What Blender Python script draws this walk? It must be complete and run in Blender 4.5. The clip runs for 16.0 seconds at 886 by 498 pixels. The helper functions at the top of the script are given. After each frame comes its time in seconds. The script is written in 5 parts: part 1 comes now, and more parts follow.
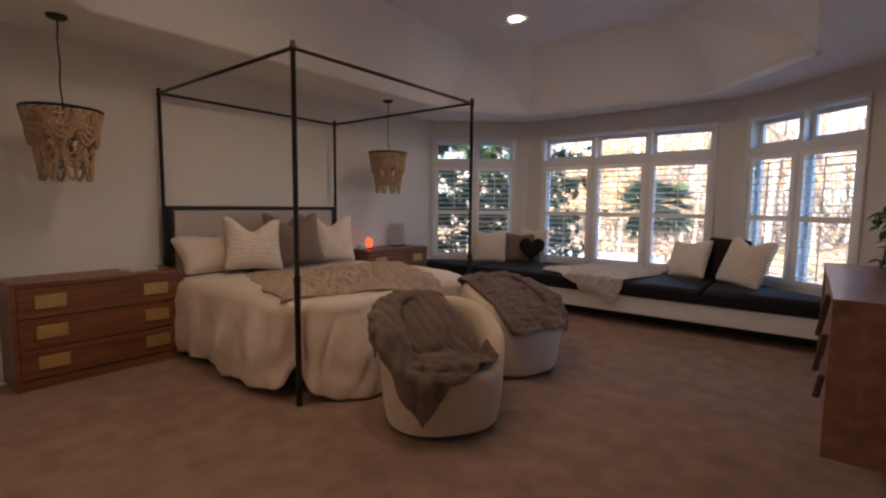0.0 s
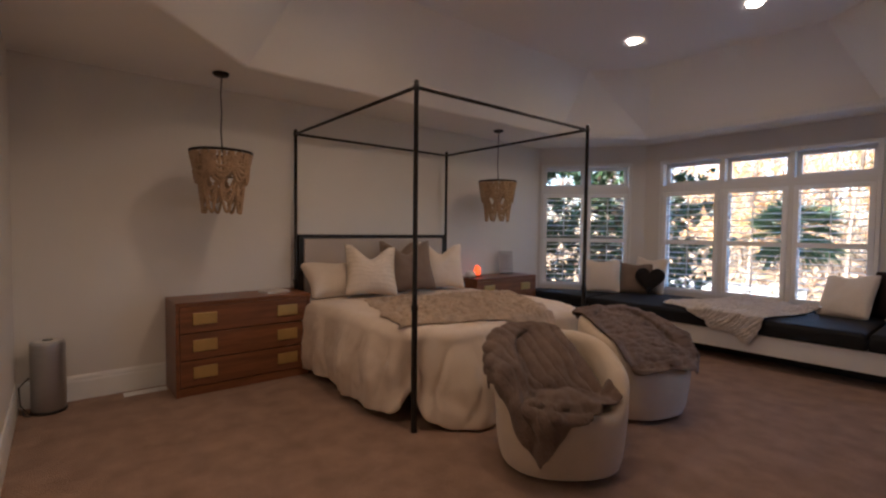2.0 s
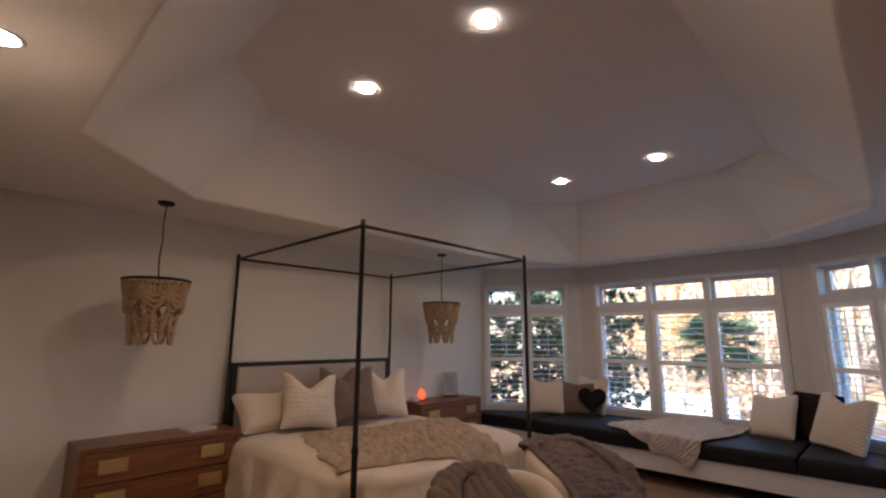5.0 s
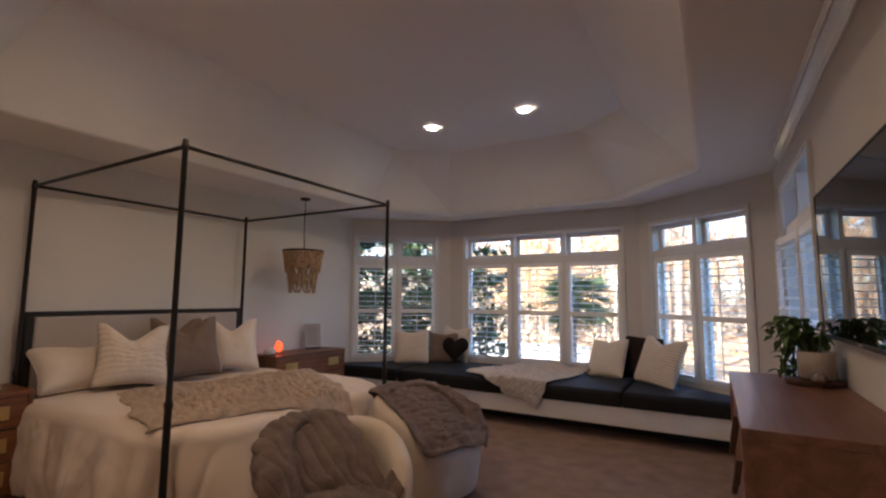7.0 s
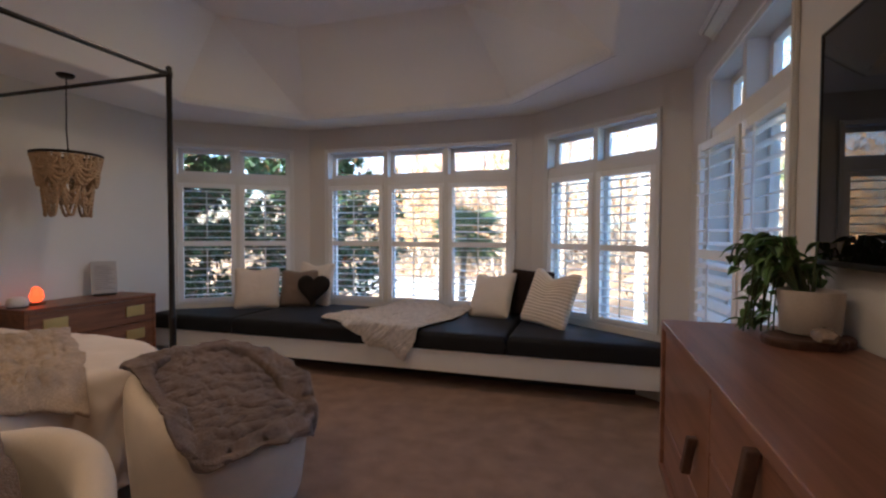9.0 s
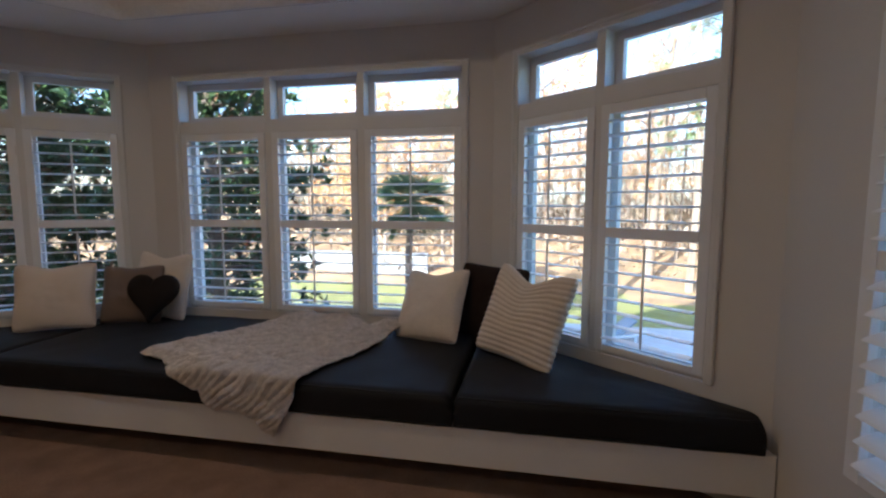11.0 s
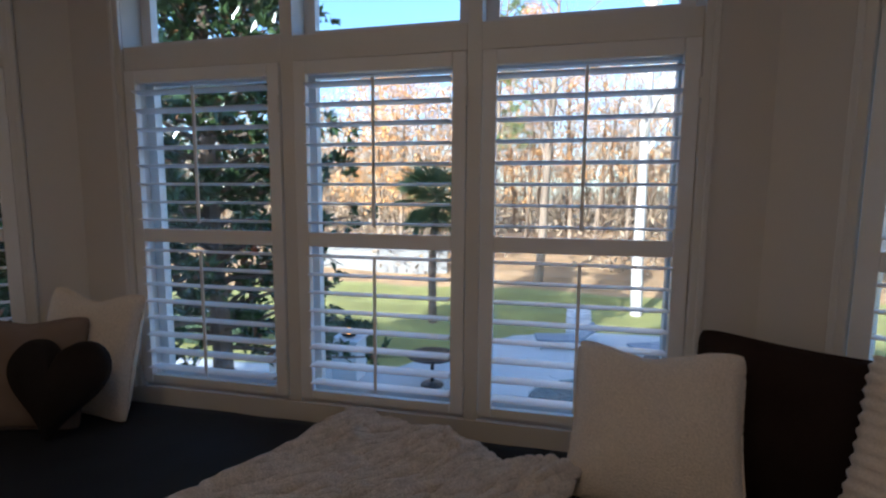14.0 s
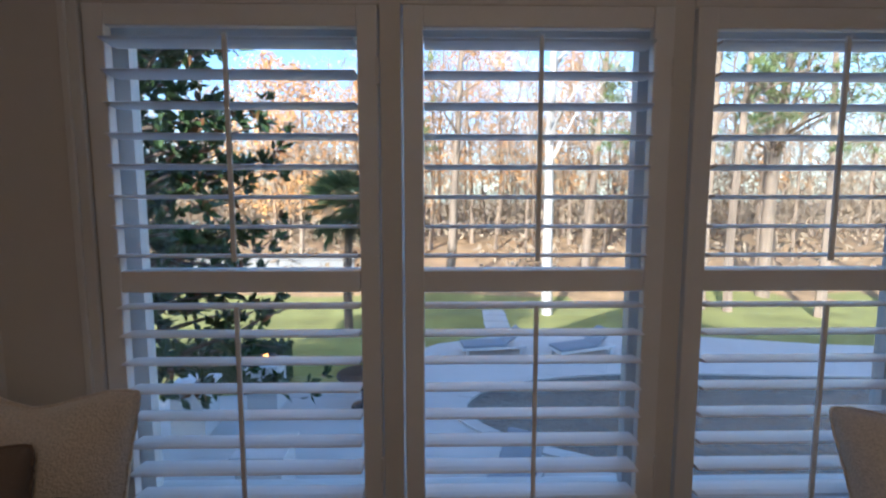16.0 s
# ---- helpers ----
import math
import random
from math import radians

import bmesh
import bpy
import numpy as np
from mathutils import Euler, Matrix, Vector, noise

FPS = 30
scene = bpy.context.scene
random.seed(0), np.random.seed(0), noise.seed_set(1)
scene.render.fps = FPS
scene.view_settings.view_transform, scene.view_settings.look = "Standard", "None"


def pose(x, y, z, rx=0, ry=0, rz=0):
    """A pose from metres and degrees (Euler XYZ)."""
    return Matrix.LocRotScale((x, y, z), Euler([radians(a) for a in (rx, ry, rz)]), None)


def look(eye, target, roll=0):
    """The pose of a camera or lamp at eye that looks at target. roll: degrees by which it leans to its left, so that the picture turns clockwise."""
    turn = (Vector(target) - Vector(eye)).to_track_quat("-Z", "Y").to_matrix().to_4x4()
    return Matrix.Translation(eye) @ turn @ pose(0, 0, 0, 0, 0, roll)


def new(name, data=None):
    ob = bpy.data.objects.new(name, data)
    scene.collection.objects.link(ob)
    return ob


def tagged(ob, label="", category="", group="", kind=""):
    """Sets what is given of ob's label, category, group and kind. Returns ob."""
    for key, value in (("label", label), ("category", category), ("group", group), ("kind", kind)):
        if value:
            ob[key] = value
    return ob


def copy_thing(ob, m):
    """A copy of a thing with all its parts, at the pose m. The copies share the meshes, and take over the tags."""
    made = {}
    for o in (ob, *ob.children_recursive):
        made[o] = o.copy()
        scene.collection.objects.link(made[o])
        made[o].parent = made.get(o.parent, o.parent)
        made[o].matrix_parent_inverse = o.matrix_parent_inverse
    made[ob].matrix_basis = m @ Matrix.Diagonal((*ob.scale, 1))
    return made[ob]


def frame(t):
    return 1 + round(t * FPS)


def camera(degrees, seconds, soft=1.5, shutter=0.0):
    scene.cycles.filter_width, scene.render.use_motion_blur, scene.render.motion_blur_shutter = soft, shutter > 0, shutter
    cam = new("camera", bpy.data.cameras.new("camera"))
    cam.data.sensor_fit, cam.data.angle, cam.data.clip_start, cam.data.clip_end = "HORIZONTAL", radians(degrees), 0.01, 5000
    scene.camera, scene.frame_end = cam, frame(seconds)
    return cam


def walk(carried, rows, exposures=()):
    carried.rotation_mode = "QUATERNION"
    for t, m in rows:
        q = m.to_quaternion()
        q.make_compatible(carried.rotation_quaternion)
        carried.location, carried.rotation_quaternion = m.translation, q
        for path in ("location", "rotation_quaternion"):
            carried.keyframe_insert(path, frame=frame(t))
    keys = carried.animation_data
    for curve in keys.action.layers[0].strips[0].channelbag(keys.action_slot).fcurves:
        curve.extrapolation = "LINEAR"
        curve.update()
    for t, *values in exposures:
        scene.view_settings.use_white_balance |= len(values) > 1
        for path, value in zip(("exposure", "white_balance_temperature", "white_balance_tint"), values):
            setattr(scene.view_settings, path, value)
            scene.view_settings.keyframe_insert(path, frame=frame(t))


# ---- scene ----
cam = camera(87.0, 16.0, soft=2.3)
PATH = [
    (0, (0.183, 0.63, 1.397), (-1.047, 2.196, 1.212), 0.6),
    (0.5, (0.166, 0.617, 1.397), (-1.183, 2.081, 1.202), 0.6),
    (1, (0.139, 0.604, 1.393), (-1.308, 1.972, 1.205), 0.5),
    (1.5, (0.119, 0.585, 1.4), (-1.393, 1.885, 1.246), 0.4),
    (2, (0.101, 0.571, 1.427), (-1.442, 1.841, 1.347), 0.6),
    (2.5, (0.069, 0.528, 1.482), (-1.482, 1.79, 1.504), 0.5),
    (3, (0.05, 0.496, 1.546), (-1.491, 1.764, 1.679), 0.5),
    (3.5, (0.058, 0.475, 1.596), (-1.455, 1.762, 1.828), 0.4),
    (3.7, (0.068, 0.486, 1.598), (-1.434, 1.777, 1.875), 0.4),
    (5.8, (0.179, 0.579, 1.615), (-1.061, 2.098, 2.009), 0.5),
    (6, (0.173, 0.609, 1.592), (-1.03, 2.162, 1.968), 0.4),
    (6.5, (0.213, 0.716, 1.544), (-0.898, 2.352, 1.845), 0.4),
    (7, (0.205, 0.884, 1.506), (-0.79, 2.606, 1.713), 0.4),
    (7.5, (0.133, 1.145, 1.479), (-0.734, 2.943, 1.6), 0.5),
    (8, (0.073, 1.441, 1.425), (-0.695, 3.287, 1.479), 0.4),
    (8.5, (0.061, 1.839, 1.422), (-0.62, 3.72, 1.414), 0.4),
    (9, (-0.012, 2.219, 1.414), (-0.607, 4.127, 1.351), 0.2),
    (9.5, (-0.097, 2.646, 1.436), (-0.632, 4.571, 1.35), 0.4),
    (10, (-0.178, 3.119, 1.45), (-0.637, 5.062, 1.322), 0.3),
    (12.3, (-0.659, 4.949, 1.479), (-1.025, 6.903, 1.259), 0.2),
    (12.5, (-0.753, 5.018, 1.488), (-1.114, 6.973, 1.27), 0.3),
    (13, (-0.91, 5.315, 1.445), (-1.333, 7.258, 1.232), 0.3),
    (13.5, (-1.105, 5.579, 1.463), (-1.541, 7.519, 1.247), 0.5),
    (14, (-1.356, 5.716, 1.47), (-1.778, 7.658, 1.252), 0.4),
    (14.5, (-1.604, 5.834, 1.484), (-1.987, 7.787, 1.279), 0.3),
    (15, (-1.838, 6.037, 1.48), (-2.138, 8.004, 1.27), 0.2),
    (15.5, (-2.05, 6.165, 1.498), (-2.183, 8.149, 1.279), 0.1),
    (16, (-2.29, 6.238, 1.509), (-2.256, 8.228, 1.308), -0.0),
]
EXPOSURES = [(0, 2.62, 5180, 15), (8, 2.70, 5110, 13), (10, 2.60, 4980, 8), (12.4, 1.68, 4950, 7), (14, 1.60, 4950, 7), (16, 1.46, 5080, 9)]
walk(cam, [(t, look(eye, target, roll)) for t, eye, target, roll in PATH], EXPOSURES)

# ---- world, sun, lamps ----
SUN_AZ, SUN_EL = radians(205), radians(23)  # compass way to the sun, from +y turning to +x
world = bpy.data.worlds.new("sky_world")
scene.world = world
world.use_nodes = True
wn = world.node_tree.nodes
wl = world.node_tree.links
sky = wn.new("ShaderNodeTexSky")
sky.sky_type, sky.sun_disc = "NISHITA", False
sky.sun_elevation, sky.sun_rotation = SUN_EL, SUN_AZ
sky.air_density, sky.dust_density, sky.ozone_density = 1.0, 1.2, 1.2
wl.new(sky.outputs[0], wn["Background"].inputs[0])
wn["Background"].inputs[1].default_value = 0.15

sun_data = bpy.data.lights.new("sun", "SUN")
sun_data.energy, sun_data.angle, sun_data.color = 4.0, radians(0.6), (1.0, 0.88, 0.73)
sun_lamp = new("sun", sun_data)
sun_way = Vector((math.sin(SUN_AZ) * math.cos(SUN_EL), math.cos(SUN_AZ) * math.cos(SUN_EL), math.sin(SUN_EL)))
sun_lamp.matrix_world = look(sun_way * 60, (0, 0, 0))

DOWNLIGHTS = [(-2.57, 5.42, 3.49), (-1.44, 5.44, 3.49), (-2.55, 2.48, 3.49), (-1.40, 2.50, 3.49), (-2.20, 0.50, 2.75)]
DOWNLIGHT_WATTS = [3.4, 3.7, 4.5, 4.6, 3.6]
for (lx, ly, lz), watts in zip(DOWNLIGHTS, DOWNLIGHT_WATTS):
    d = bpy.data.lights.new("downlight_lamp", "SPOT")
    d.energy, d.color, d.spot_size, d.spot_blend, d.shadow_soft_size = watts * 1.56, (1.0, 0.62, 0.30), radians(165), 0.8, 0.11
    new("downlight_lamp", d).matrix_world = look((lx, ly, lz - 0.055), (lx, ly, 0), 0)

# ---- building helpers ----
def part(name, bm, material, parent=None, label="", smooth=False):
    me = bpy.data.meshes.new(name)
    bm.to_mesh(me)
    bm.free()
    if smooth:
        for p in me.polygons:
            p.use_smooth = True
    if material:
        me.materials.append(material)
    ob = new(name, me)
    if parent:
        ob.parent = parent
    if label:
        ob["label"] = label
    return ob


def thing(name, m, label, category, group="", kind=""):
    ob = new(name)
    ob.empty_display_size = 0.1
    ob.matrix_basis = m
    return tagged(ob, label, category, group, kind)


def add_box(bm, x0, x1, y0, y1, z0, z1, m=None):
    vs = [bm.verts.new((x, y, z)) for x in (x0, x1) for y in (y0, y1) for z in (z0, z1)]
    for q in ((0, 1, 3, 2), (4, 6, 7, 5), (0, 4, 5, 1), (2, 3, 7, 6), (0, 2, 6, 4), (1, 5, 7, 3)):
        bm.faces.new([vs[i] for i in q])
    if m:
        for v in vs:
            v.co = m @ v.co
    return vs


def box(x0, x1, y0, y1, z0, z1, bevel=0.0, segments=2):
    bm = bmesh.new()
    add_box(bm, x0, x1, y0, y1, z0, z1)
    if bevel:
        bmesh.ops.bevel(bm, geom=list(bm.edges), offset=bevel, segments=segments, profile=0.5, affect="EDGES")
    bmesh.ops.recalc_face_normals(bm, faces=bm.faces)
    return bm


def tube(points, radius, sides=10, closed=False, taper=None):
    """A round tube along points."""
    bm = bmesh.new()
    pts = [Vector(p) for p in points]
    rings = []
    n = len(pts)
    ref = Vector((0, 0, 1))
    for i, p in enumerate(pts):
        a = pts[i - 1] if i or closed else p
        b = pts[(i + 1) % n] if i < n - 1 or closed else p
        d = (b - a).normalized()
        u = d.cross(ref)
        if u.length < 0.05:
            u = d.cross(Vector((1, 0, 0)))
        u.normalize()
        w = d.cross(u)
        r = taper(i / max(1, n - 1)) * radius if taper else radius
        rings.append([bm.verts.new(p + r * (math.cos(k * math.tau / sides) * u + math.sin(k * math.tau / sides) * w)) for k in range(sides)])
    for i in range(n if closed else n - 1):
        a, b = rings[i], rings[(i + 1) % n]
        for k in range(sides):
            bm.faces.new((a[k], a[(k + 1) % sides], b[(k + 1) % sides], b[k]))
    if not closed:
        bm.faces.new(rings[0][::-1])
        bm.faces.new(rings[-1])
    bmesh.ops.recalc_face_normals(bm, faces=bm.faces)
    return bm


def lathe(profile, sides=32, cap=True):
    """A turned shape from (radius, z) pairs."""
    bm = bmesh.new()
    rings = [[bm.verts.new((r * math.cos(k * math.tau / sides), r * math.sin(k * math.tau / sides), z)) for k in range(sides)] for r, z in profile]
    for a, b in zip(rings, rings[1:]):
        for k in range(sides):
            bm.faces.new((a[k], a[(k + 1) % sides], b[(k + 1) % sides], b[k]))
    if cap:
        bm.faces.new(rings[0][::-1])
        bm.faces.new(rings[-1])
    bmesh.ops.recalc_face_normals(bm, faces=bm.faces)
    return bm


def sheet(nu, nv, f, closed_u=False):
    """A grid of points f(u, v), u and v from 0 to 1."""
    bm = bmesh.new()
    g = [[bm.verts.new(f(i / (nu if closed_u else nu - 1), j / (nv - 1))) for j in range(nv)] for i in range(nu)]
    for i in range(nu if closed_u else nu - 1):
        for j in range(nv - 1):
            bm.faces.new((g[i][j], g[(i + 1) % nu][j], g[(i + 1) % nu][j + 1], g[i][j + 1]))
    return bm


def thicken(ob, depth, offset=1.0):
    m = ob.modifiers.new("thickness", "SOLIDIFY")
    m.thickness, m.offset = depth, offset
    return ob


def fbm(x, y, z=0.0, octaves=4):
    s, a, f = 0.0, 1.0, 1.0
    for _ in range(octaves):
        s += a * noise.noise((x * f, y * f, z * f))
        a, f = a * 0.5, f * 2.03
    return s


# ---- materials ----
def material(name, color, rough=0.6, metal=0.0, vary=0.12, scale=6.0, grain=60.0, bump=0.1, grain_vary=0.06, depth=0.002, coat=0.0, sheen=0.0, spec=0.5, per_object=0.0, stretch=(1, 1, 1)):
    """A surface with slow mottling, fine grain and fine relief."""
    m = bpy.data.materials.new(name)
    m.use_nodes = True
    nt = m.node_tree
    n, l = nt.nodes, nt.links
    b = n["Principled BSDF"]
    tc = n.new("ShaderNodeTexCoord")
    mp = n.new("ShaderNodeMapping")
    mp.inputs["Scale"].default_value = stretch
    l.new(tc.outputs["Object"], mp.inputs["Vector"])
    slow = n.new("ShaderNodeTexNoise")
    slow.inputs["Scale"].default_value, slow.inputs["Detail"].default_value = scale, 4
    fine = n.new("ShaderNodeTexNoise")
    fine.inputs["Scale"].default_value, fine.inputs["Detail"].default_value = grain, 3
    for t in (slow, fine):
        l.new(mp.outputs[0], t.inputs["Vector"])
    h1 = n.new("ShaderNodeMapRange")
    h1.inputs[1].default_value, h1.inputs[2].default_value = 0.25, 0.75
    h1.inputs[3].default_value, h1.inputs[4].default_value = 1 - vary, 1 + vary
    l.new(slow.outputs[0], h1.inputs[0])
    h2 = n.new("ShaderNodeMapRange")
    h2.inputs[1].default_value, h2.inputs[2].default_value = 0.25, 0.75
    h2.inputs[3].default_value, h2.inputs[4].default_value = 1 - grain_vary, 1 + grain_vary
    l.new(fine.outputs[0], h2.inputs[0])
    mul = n.new("ShaderNodeMath")
    mul.operation = "MULTIPLY"
    l.new(h1.outputs[0], mul.inputs[0])
    l.new(h2.outputs[0], mul.inputs[1])
    last = mul
    if per_object:
        info = n.new("ShaderNodeObjectInfo")
        r = n.new("ShaderNodeMapRange")
        r.inputs[3].default_value, r.inputs[4].default_value = 1 - per_object, 1 + per_object
        l.new(info.outputs["Random"], r.inputs[0])
        last = n.new("ShaderNodeMath")
        last.operation = "MULTIPLY"
        l.new(mul.outputs[0], last.inputs[0])
        l.new(r.outputs[0], last.inputs[1])
    sc = n.new("ShaderNodeVectorMath")
    sc.operation = "SCALE"
    sc.inputs[0].default_value = color
    l.new(last.outputs[0], sc.inputs["Scale"])
    l.new(sc.outputs[0], b.inputs["Base Color"])
    b.inputs["Roughness"].default_value, b.inputs["Metallic"].default_value = rough, metal
    b.inputs["Coat Weight"].default_value, b.inputs["Sheen Weight"].default_value = coat, sheen
    b.inputs["Specular IOR Level"].default_value = spec
    if bump:
        bp = n.new("ShaderNodeBump")
        bp.inputs["Strength"].default_value, bp.inputs["Distance"].default_value = bump, depth
        l.new(fine.outputs[0], bp.inputs["Height"])
        l.new(bp.outputs[0], b.inputs["Normal"])
    return m


def wood(name, dark, light, rough=0.4, axis=1, rings=9.0, coat=0.1):
    """Wood grain that runs along the axis."""
    m = bpy.data.materials.new(name)
    m.use_nodes = True
    n, l = m.node_tree.nodes, m.node_tree.links
    b = n["Principled BSDF"]
    tc = n.new("ShaderNodeTexCoord")
    mp = n.new("ShaderNodeMapping")
    s = [rings, rings, rings]
    s[axis] = rings * 0.06
    mp.inputs["Scale"].default_value = s
    l.new(tc.outputs["Object"], mp.inputs["Vector"])
    a = n.new("ShaderNodeTexNoise")
    a.inputs["Scale"].default_value, a.inputs["Detail"].default_value, a.inputs["Distortion"].default_value = 2.2, 6, 0.8
    l.new(mp.outputs[0], a.inputs["Vector"])
    f = n.new("ShaderNodeTexNoise")
    f.inputs["Scale"].default_value, f.inputs["Detail"].default_value = 18, 4
    l.new(mp.outputs[0], f.inputs["Vector"])
    mix = n.new("ShaderNodeMath")
    mix.operation = "MULTIPLY_ADD"
    mix.inputs[1].default_value = 0.35
    l.new(f.outputs[0], mix.inputs[0])
    l.new(a.outputs[0], mix.inputs[2])
    r = n.new("ShaderNodeValToRGB")
    r.color_ramp.elements[0].position, r.color_ramp.elements[0].color = 0.45, (*dark, 1)
    r.color_ramp.elements[1].position, r.color_ramp.elements[1].color = 0.95, (*light, 1)
    l.new(mix.outputs[0], r.inputs[0])
    l.new(r.outputs[0], b.inputs["Base Color"])
    b.inputs["Roughness"].default_value, b.inputs["Coat Weight"].default_value = rough, coat
    bp = n.new("ShaderNodeBump")
    bp.inputs["Strength"].default_value, bp.inputs["Distance"].default_value = 0.15, 0.001
    l.new(f.outputs[0], bp.inputs["Height"])
    l.new(bp.outputs[0], b.inputs["Normal"])
    return m


def emitter(name, color, strength):
    m = bpy.data.materials.new(name)
    m.use_nodes = True
    b = m.node_tree.nodes["Principled BSDF"]
    b.inputs["Base Color"].default_value = (*color, 1)
    b.inputs["Emission Color"].default_value, b.inputs["Emission Strength"].default_value = (*color, 1), strength
    return m


def glass(name, tint=(0.97, 0.985, 0.98), rough=0.0):
    """Thin clear pane: lets light straight through and mirrors a little."""
    m = bpy.data.materials.new(name)
    m.use_nodes = True
    n, l = m.node_tree.nodes, m.node_tree.links
    n.remove(n["Principled BSDF"])
    tr = n.new("ShaderNodeBsdfTransparent")
    tr.inputs[0].default_value = (*tint, 1)
    gl = n.new("ShaderNodeBsdfGlossy")
    gl.inputs["Roughness"].default_value = rough
    mx = n.new("ShaderNodeMixShader")
    mx.inputs[0].default_value = 0.05
    l.new(tr.outputs[0], mx.inputs[1])
    l.new(gl.outputs[0], mx.inputs[2])
    l.new(mx.outputs[0], n["Material Output"].inputs[0])
    return m


WALL = material("wall_paint", (0.67, 0.64, 0.61), 0.75, vary=0.025, scale=1.3, grain=240, bump=0.12, grain_vary=0.015, depth=0.0008)
CEIL = material("ceiling_paint", (0.83, 0.805, 0.78), 0.85, vary=0.02, scale=1.0, grain=200, bump=0.1, grain_vary=0.01, depth=0.0008)
TRIM = material("trim_paint", (0.74, 0.73, 0.715), 0.38, vary=0.03, scale=5, grain=120, bump=0.05, grain_vary=0.015, depth=0.0005)
SHUTTER = material("shutter_paint", (0.85, 0.85, 0.86), 0.32, vary=0.03, scale=7, grain=150, bump=0.05, grain_vary=0.015, depth=0.0005, per_object=0.02)
CARPET = material("carpet", (0.285, 0.183, 0.130), 0.98, vary=0.25, scale=5.5, grain=130, bump=1.0, grain_vary=0.34, depth=0.012, sheen=0.1, spec=0.1)
WALNUT = wood("chest_wood", (0.095, 0.034, 0.012), (0.245, 0.096, 0.036), 0.40, axis=1)
DRESSER_WOOD = wood("dresser_wood", (0.15, 0.066, 0.042), (0.29, 0.138, 0.088), 0.42, axis=1, rings=7)
BRASS = material("brass", (0.60, 0.43, 0.16), 0.34, metal=0.75, vary=0.08, scale=9, grain=90, bump=0.06)
IRON = material("black_iron", (0.018, 0.015, 0.014), 0.45, metal=0.4, vary=0.15, scale=12, grain=140, bump=0.1)
DUVET = material("duvet_linen", (0.68, 0.575, 0.475), 0.92, vary=0.03, scale=5, grain=500, bump=0.3, grain_vary=0.03, depth=0.0015, sheen=0.2, spec=0.2)
GLOSS_WHITE = material("gloss_white", (0.82, 0.81, 0.80), 0.16, vary=0.02, bump=0.02)
PANE = glass("window_glass")

# ---- structure ----
XW, XE, YS, YB = -4.74, 0.76, 0.29, 7.51      # west, east, south walls and the bay's middle
SOFFIT, TOP = 2.75, 3.50
BAY_A0, BAY_A1 = (XW, 6.53), (-3.48, YB)      # left slanted bay wall
BAY_C0, BAY_C1 = (-0.62, YB), (XE, 6.36)      # right slanted bay wall
ROOM = [(XW, YS), (XE, YS), BAY_C1, BAY_C0, BAY_A1, BAY_A0]
TH = 0.17                                     # wall thickness


def polygon_prism(bm, pts, z0, z1):
    a = [bm.verts.new((x, y, z0)) for x, y in pts]
    b = [bm.verts.new((x, y, z1)) for x, y in pts]
    n = len(pts)
    bm.faces.new(a[::-1])
    bm.faces.new(b)
    for i in range(n):
        bm.faces.new((a[i], a[(i + 1) % n], b[(i + 1) % n], b[i]))


bm = bmesh.new()
polygon_prism(bm, [(XW - 0.1, YS - 0.1), (XE + 0.1, YS - 0.1), (XE + 0.1, 6.42), (-0.57, 7.6), (-3.53, 7.6), (XW - 0.1, 6.6)], -0.12, 0.0)
tagged(part("floor", bm, CARPET), "warm taupe cut-pile carpet with walked-in shading", "carpet", kind="structure")

LOW = [(-3.96, 1.80), (-3.03, 0.88), (-0.95, 0.88), (0.14, 1.80), (0.14, 5.92), (-0.76, 6.98), (-3.18, 6.98), (-3.96, 5.95)]
HIGH = [(-3.44, 2.15), (-2.87, 1.60), (-1.10, 1.60), (-0.53, 2.15), (-0.53, 5.90), (-1.12, 6.36), (-2.86, 6.36), (-3.44, 5.90)]
bm = bmesh.new()
outer = [(XW - 0.05, YS - 0.05), (XE + 0.05, YS - 0.05), (XE + 0.05, 6.41), (-0.60, 7.56), (-3.50, 7.56), (XW - 0.05, 6.58)]
ov = [bm.verts.new((x, y, SOFFIT)) for x, y in outer]
lv = [bm.verts.new((x, y, SOFFIT)) for x, y in LOW]
hv = [bm.verts.new((x, y, TOP)) for x, y in HIGH]
for q in ((ov[0], ov[1], lv[2], lv[1]), (ov[1], lv[3], lv[2]), (ov[1], ov[2], lv[4], lv[3]), (ov[2], ov[3], lv[5], lv[4]), (ov[3], ov[4], lv[6], lv[5]), (ov[4], ov[5], lv[7], lv[6]), (ov[5], ov[0], lv[0], lv[7]), (ov[0], lv[1], lv[0])):
    bm.faces.new(q)
for i in range(8):
    bm.faces.new((lv[i], lv[(i + 1) % 8], hv[(i + 1) % 8], hv[i]))
bm.faces.new(hv)
crease = [e for e in bm.edges if e.verts[0] in lv and e.verts[1] in lv]
bmesh.ops.bevel(bm, geom=crease, offset=0.02, segments=3, profile=0.5, affect="EDGES")
bmesh.ops.recalc_face_normals(bm, faces=bm.faces)
ceiling = tagged(part("ceiling", bm, CEIL), "white painted tray ceiling with sloped sides above a flat border", "ceiling", kind="structure")
thicken(ceiling, 0.05, 1.0)
# unseen slab over the tray, added to keep sun and sky out of the room
bm = bmesh.new()
add_box(bm, XW - 0.3, XE + 0.3, YS - 0.3, 7.74, 3.62, 3.8)
tagged(part("roof", bm, TRIM), "unseen slab above the bedroom ceiling that keeps daylight out", "roof", kind="structure")


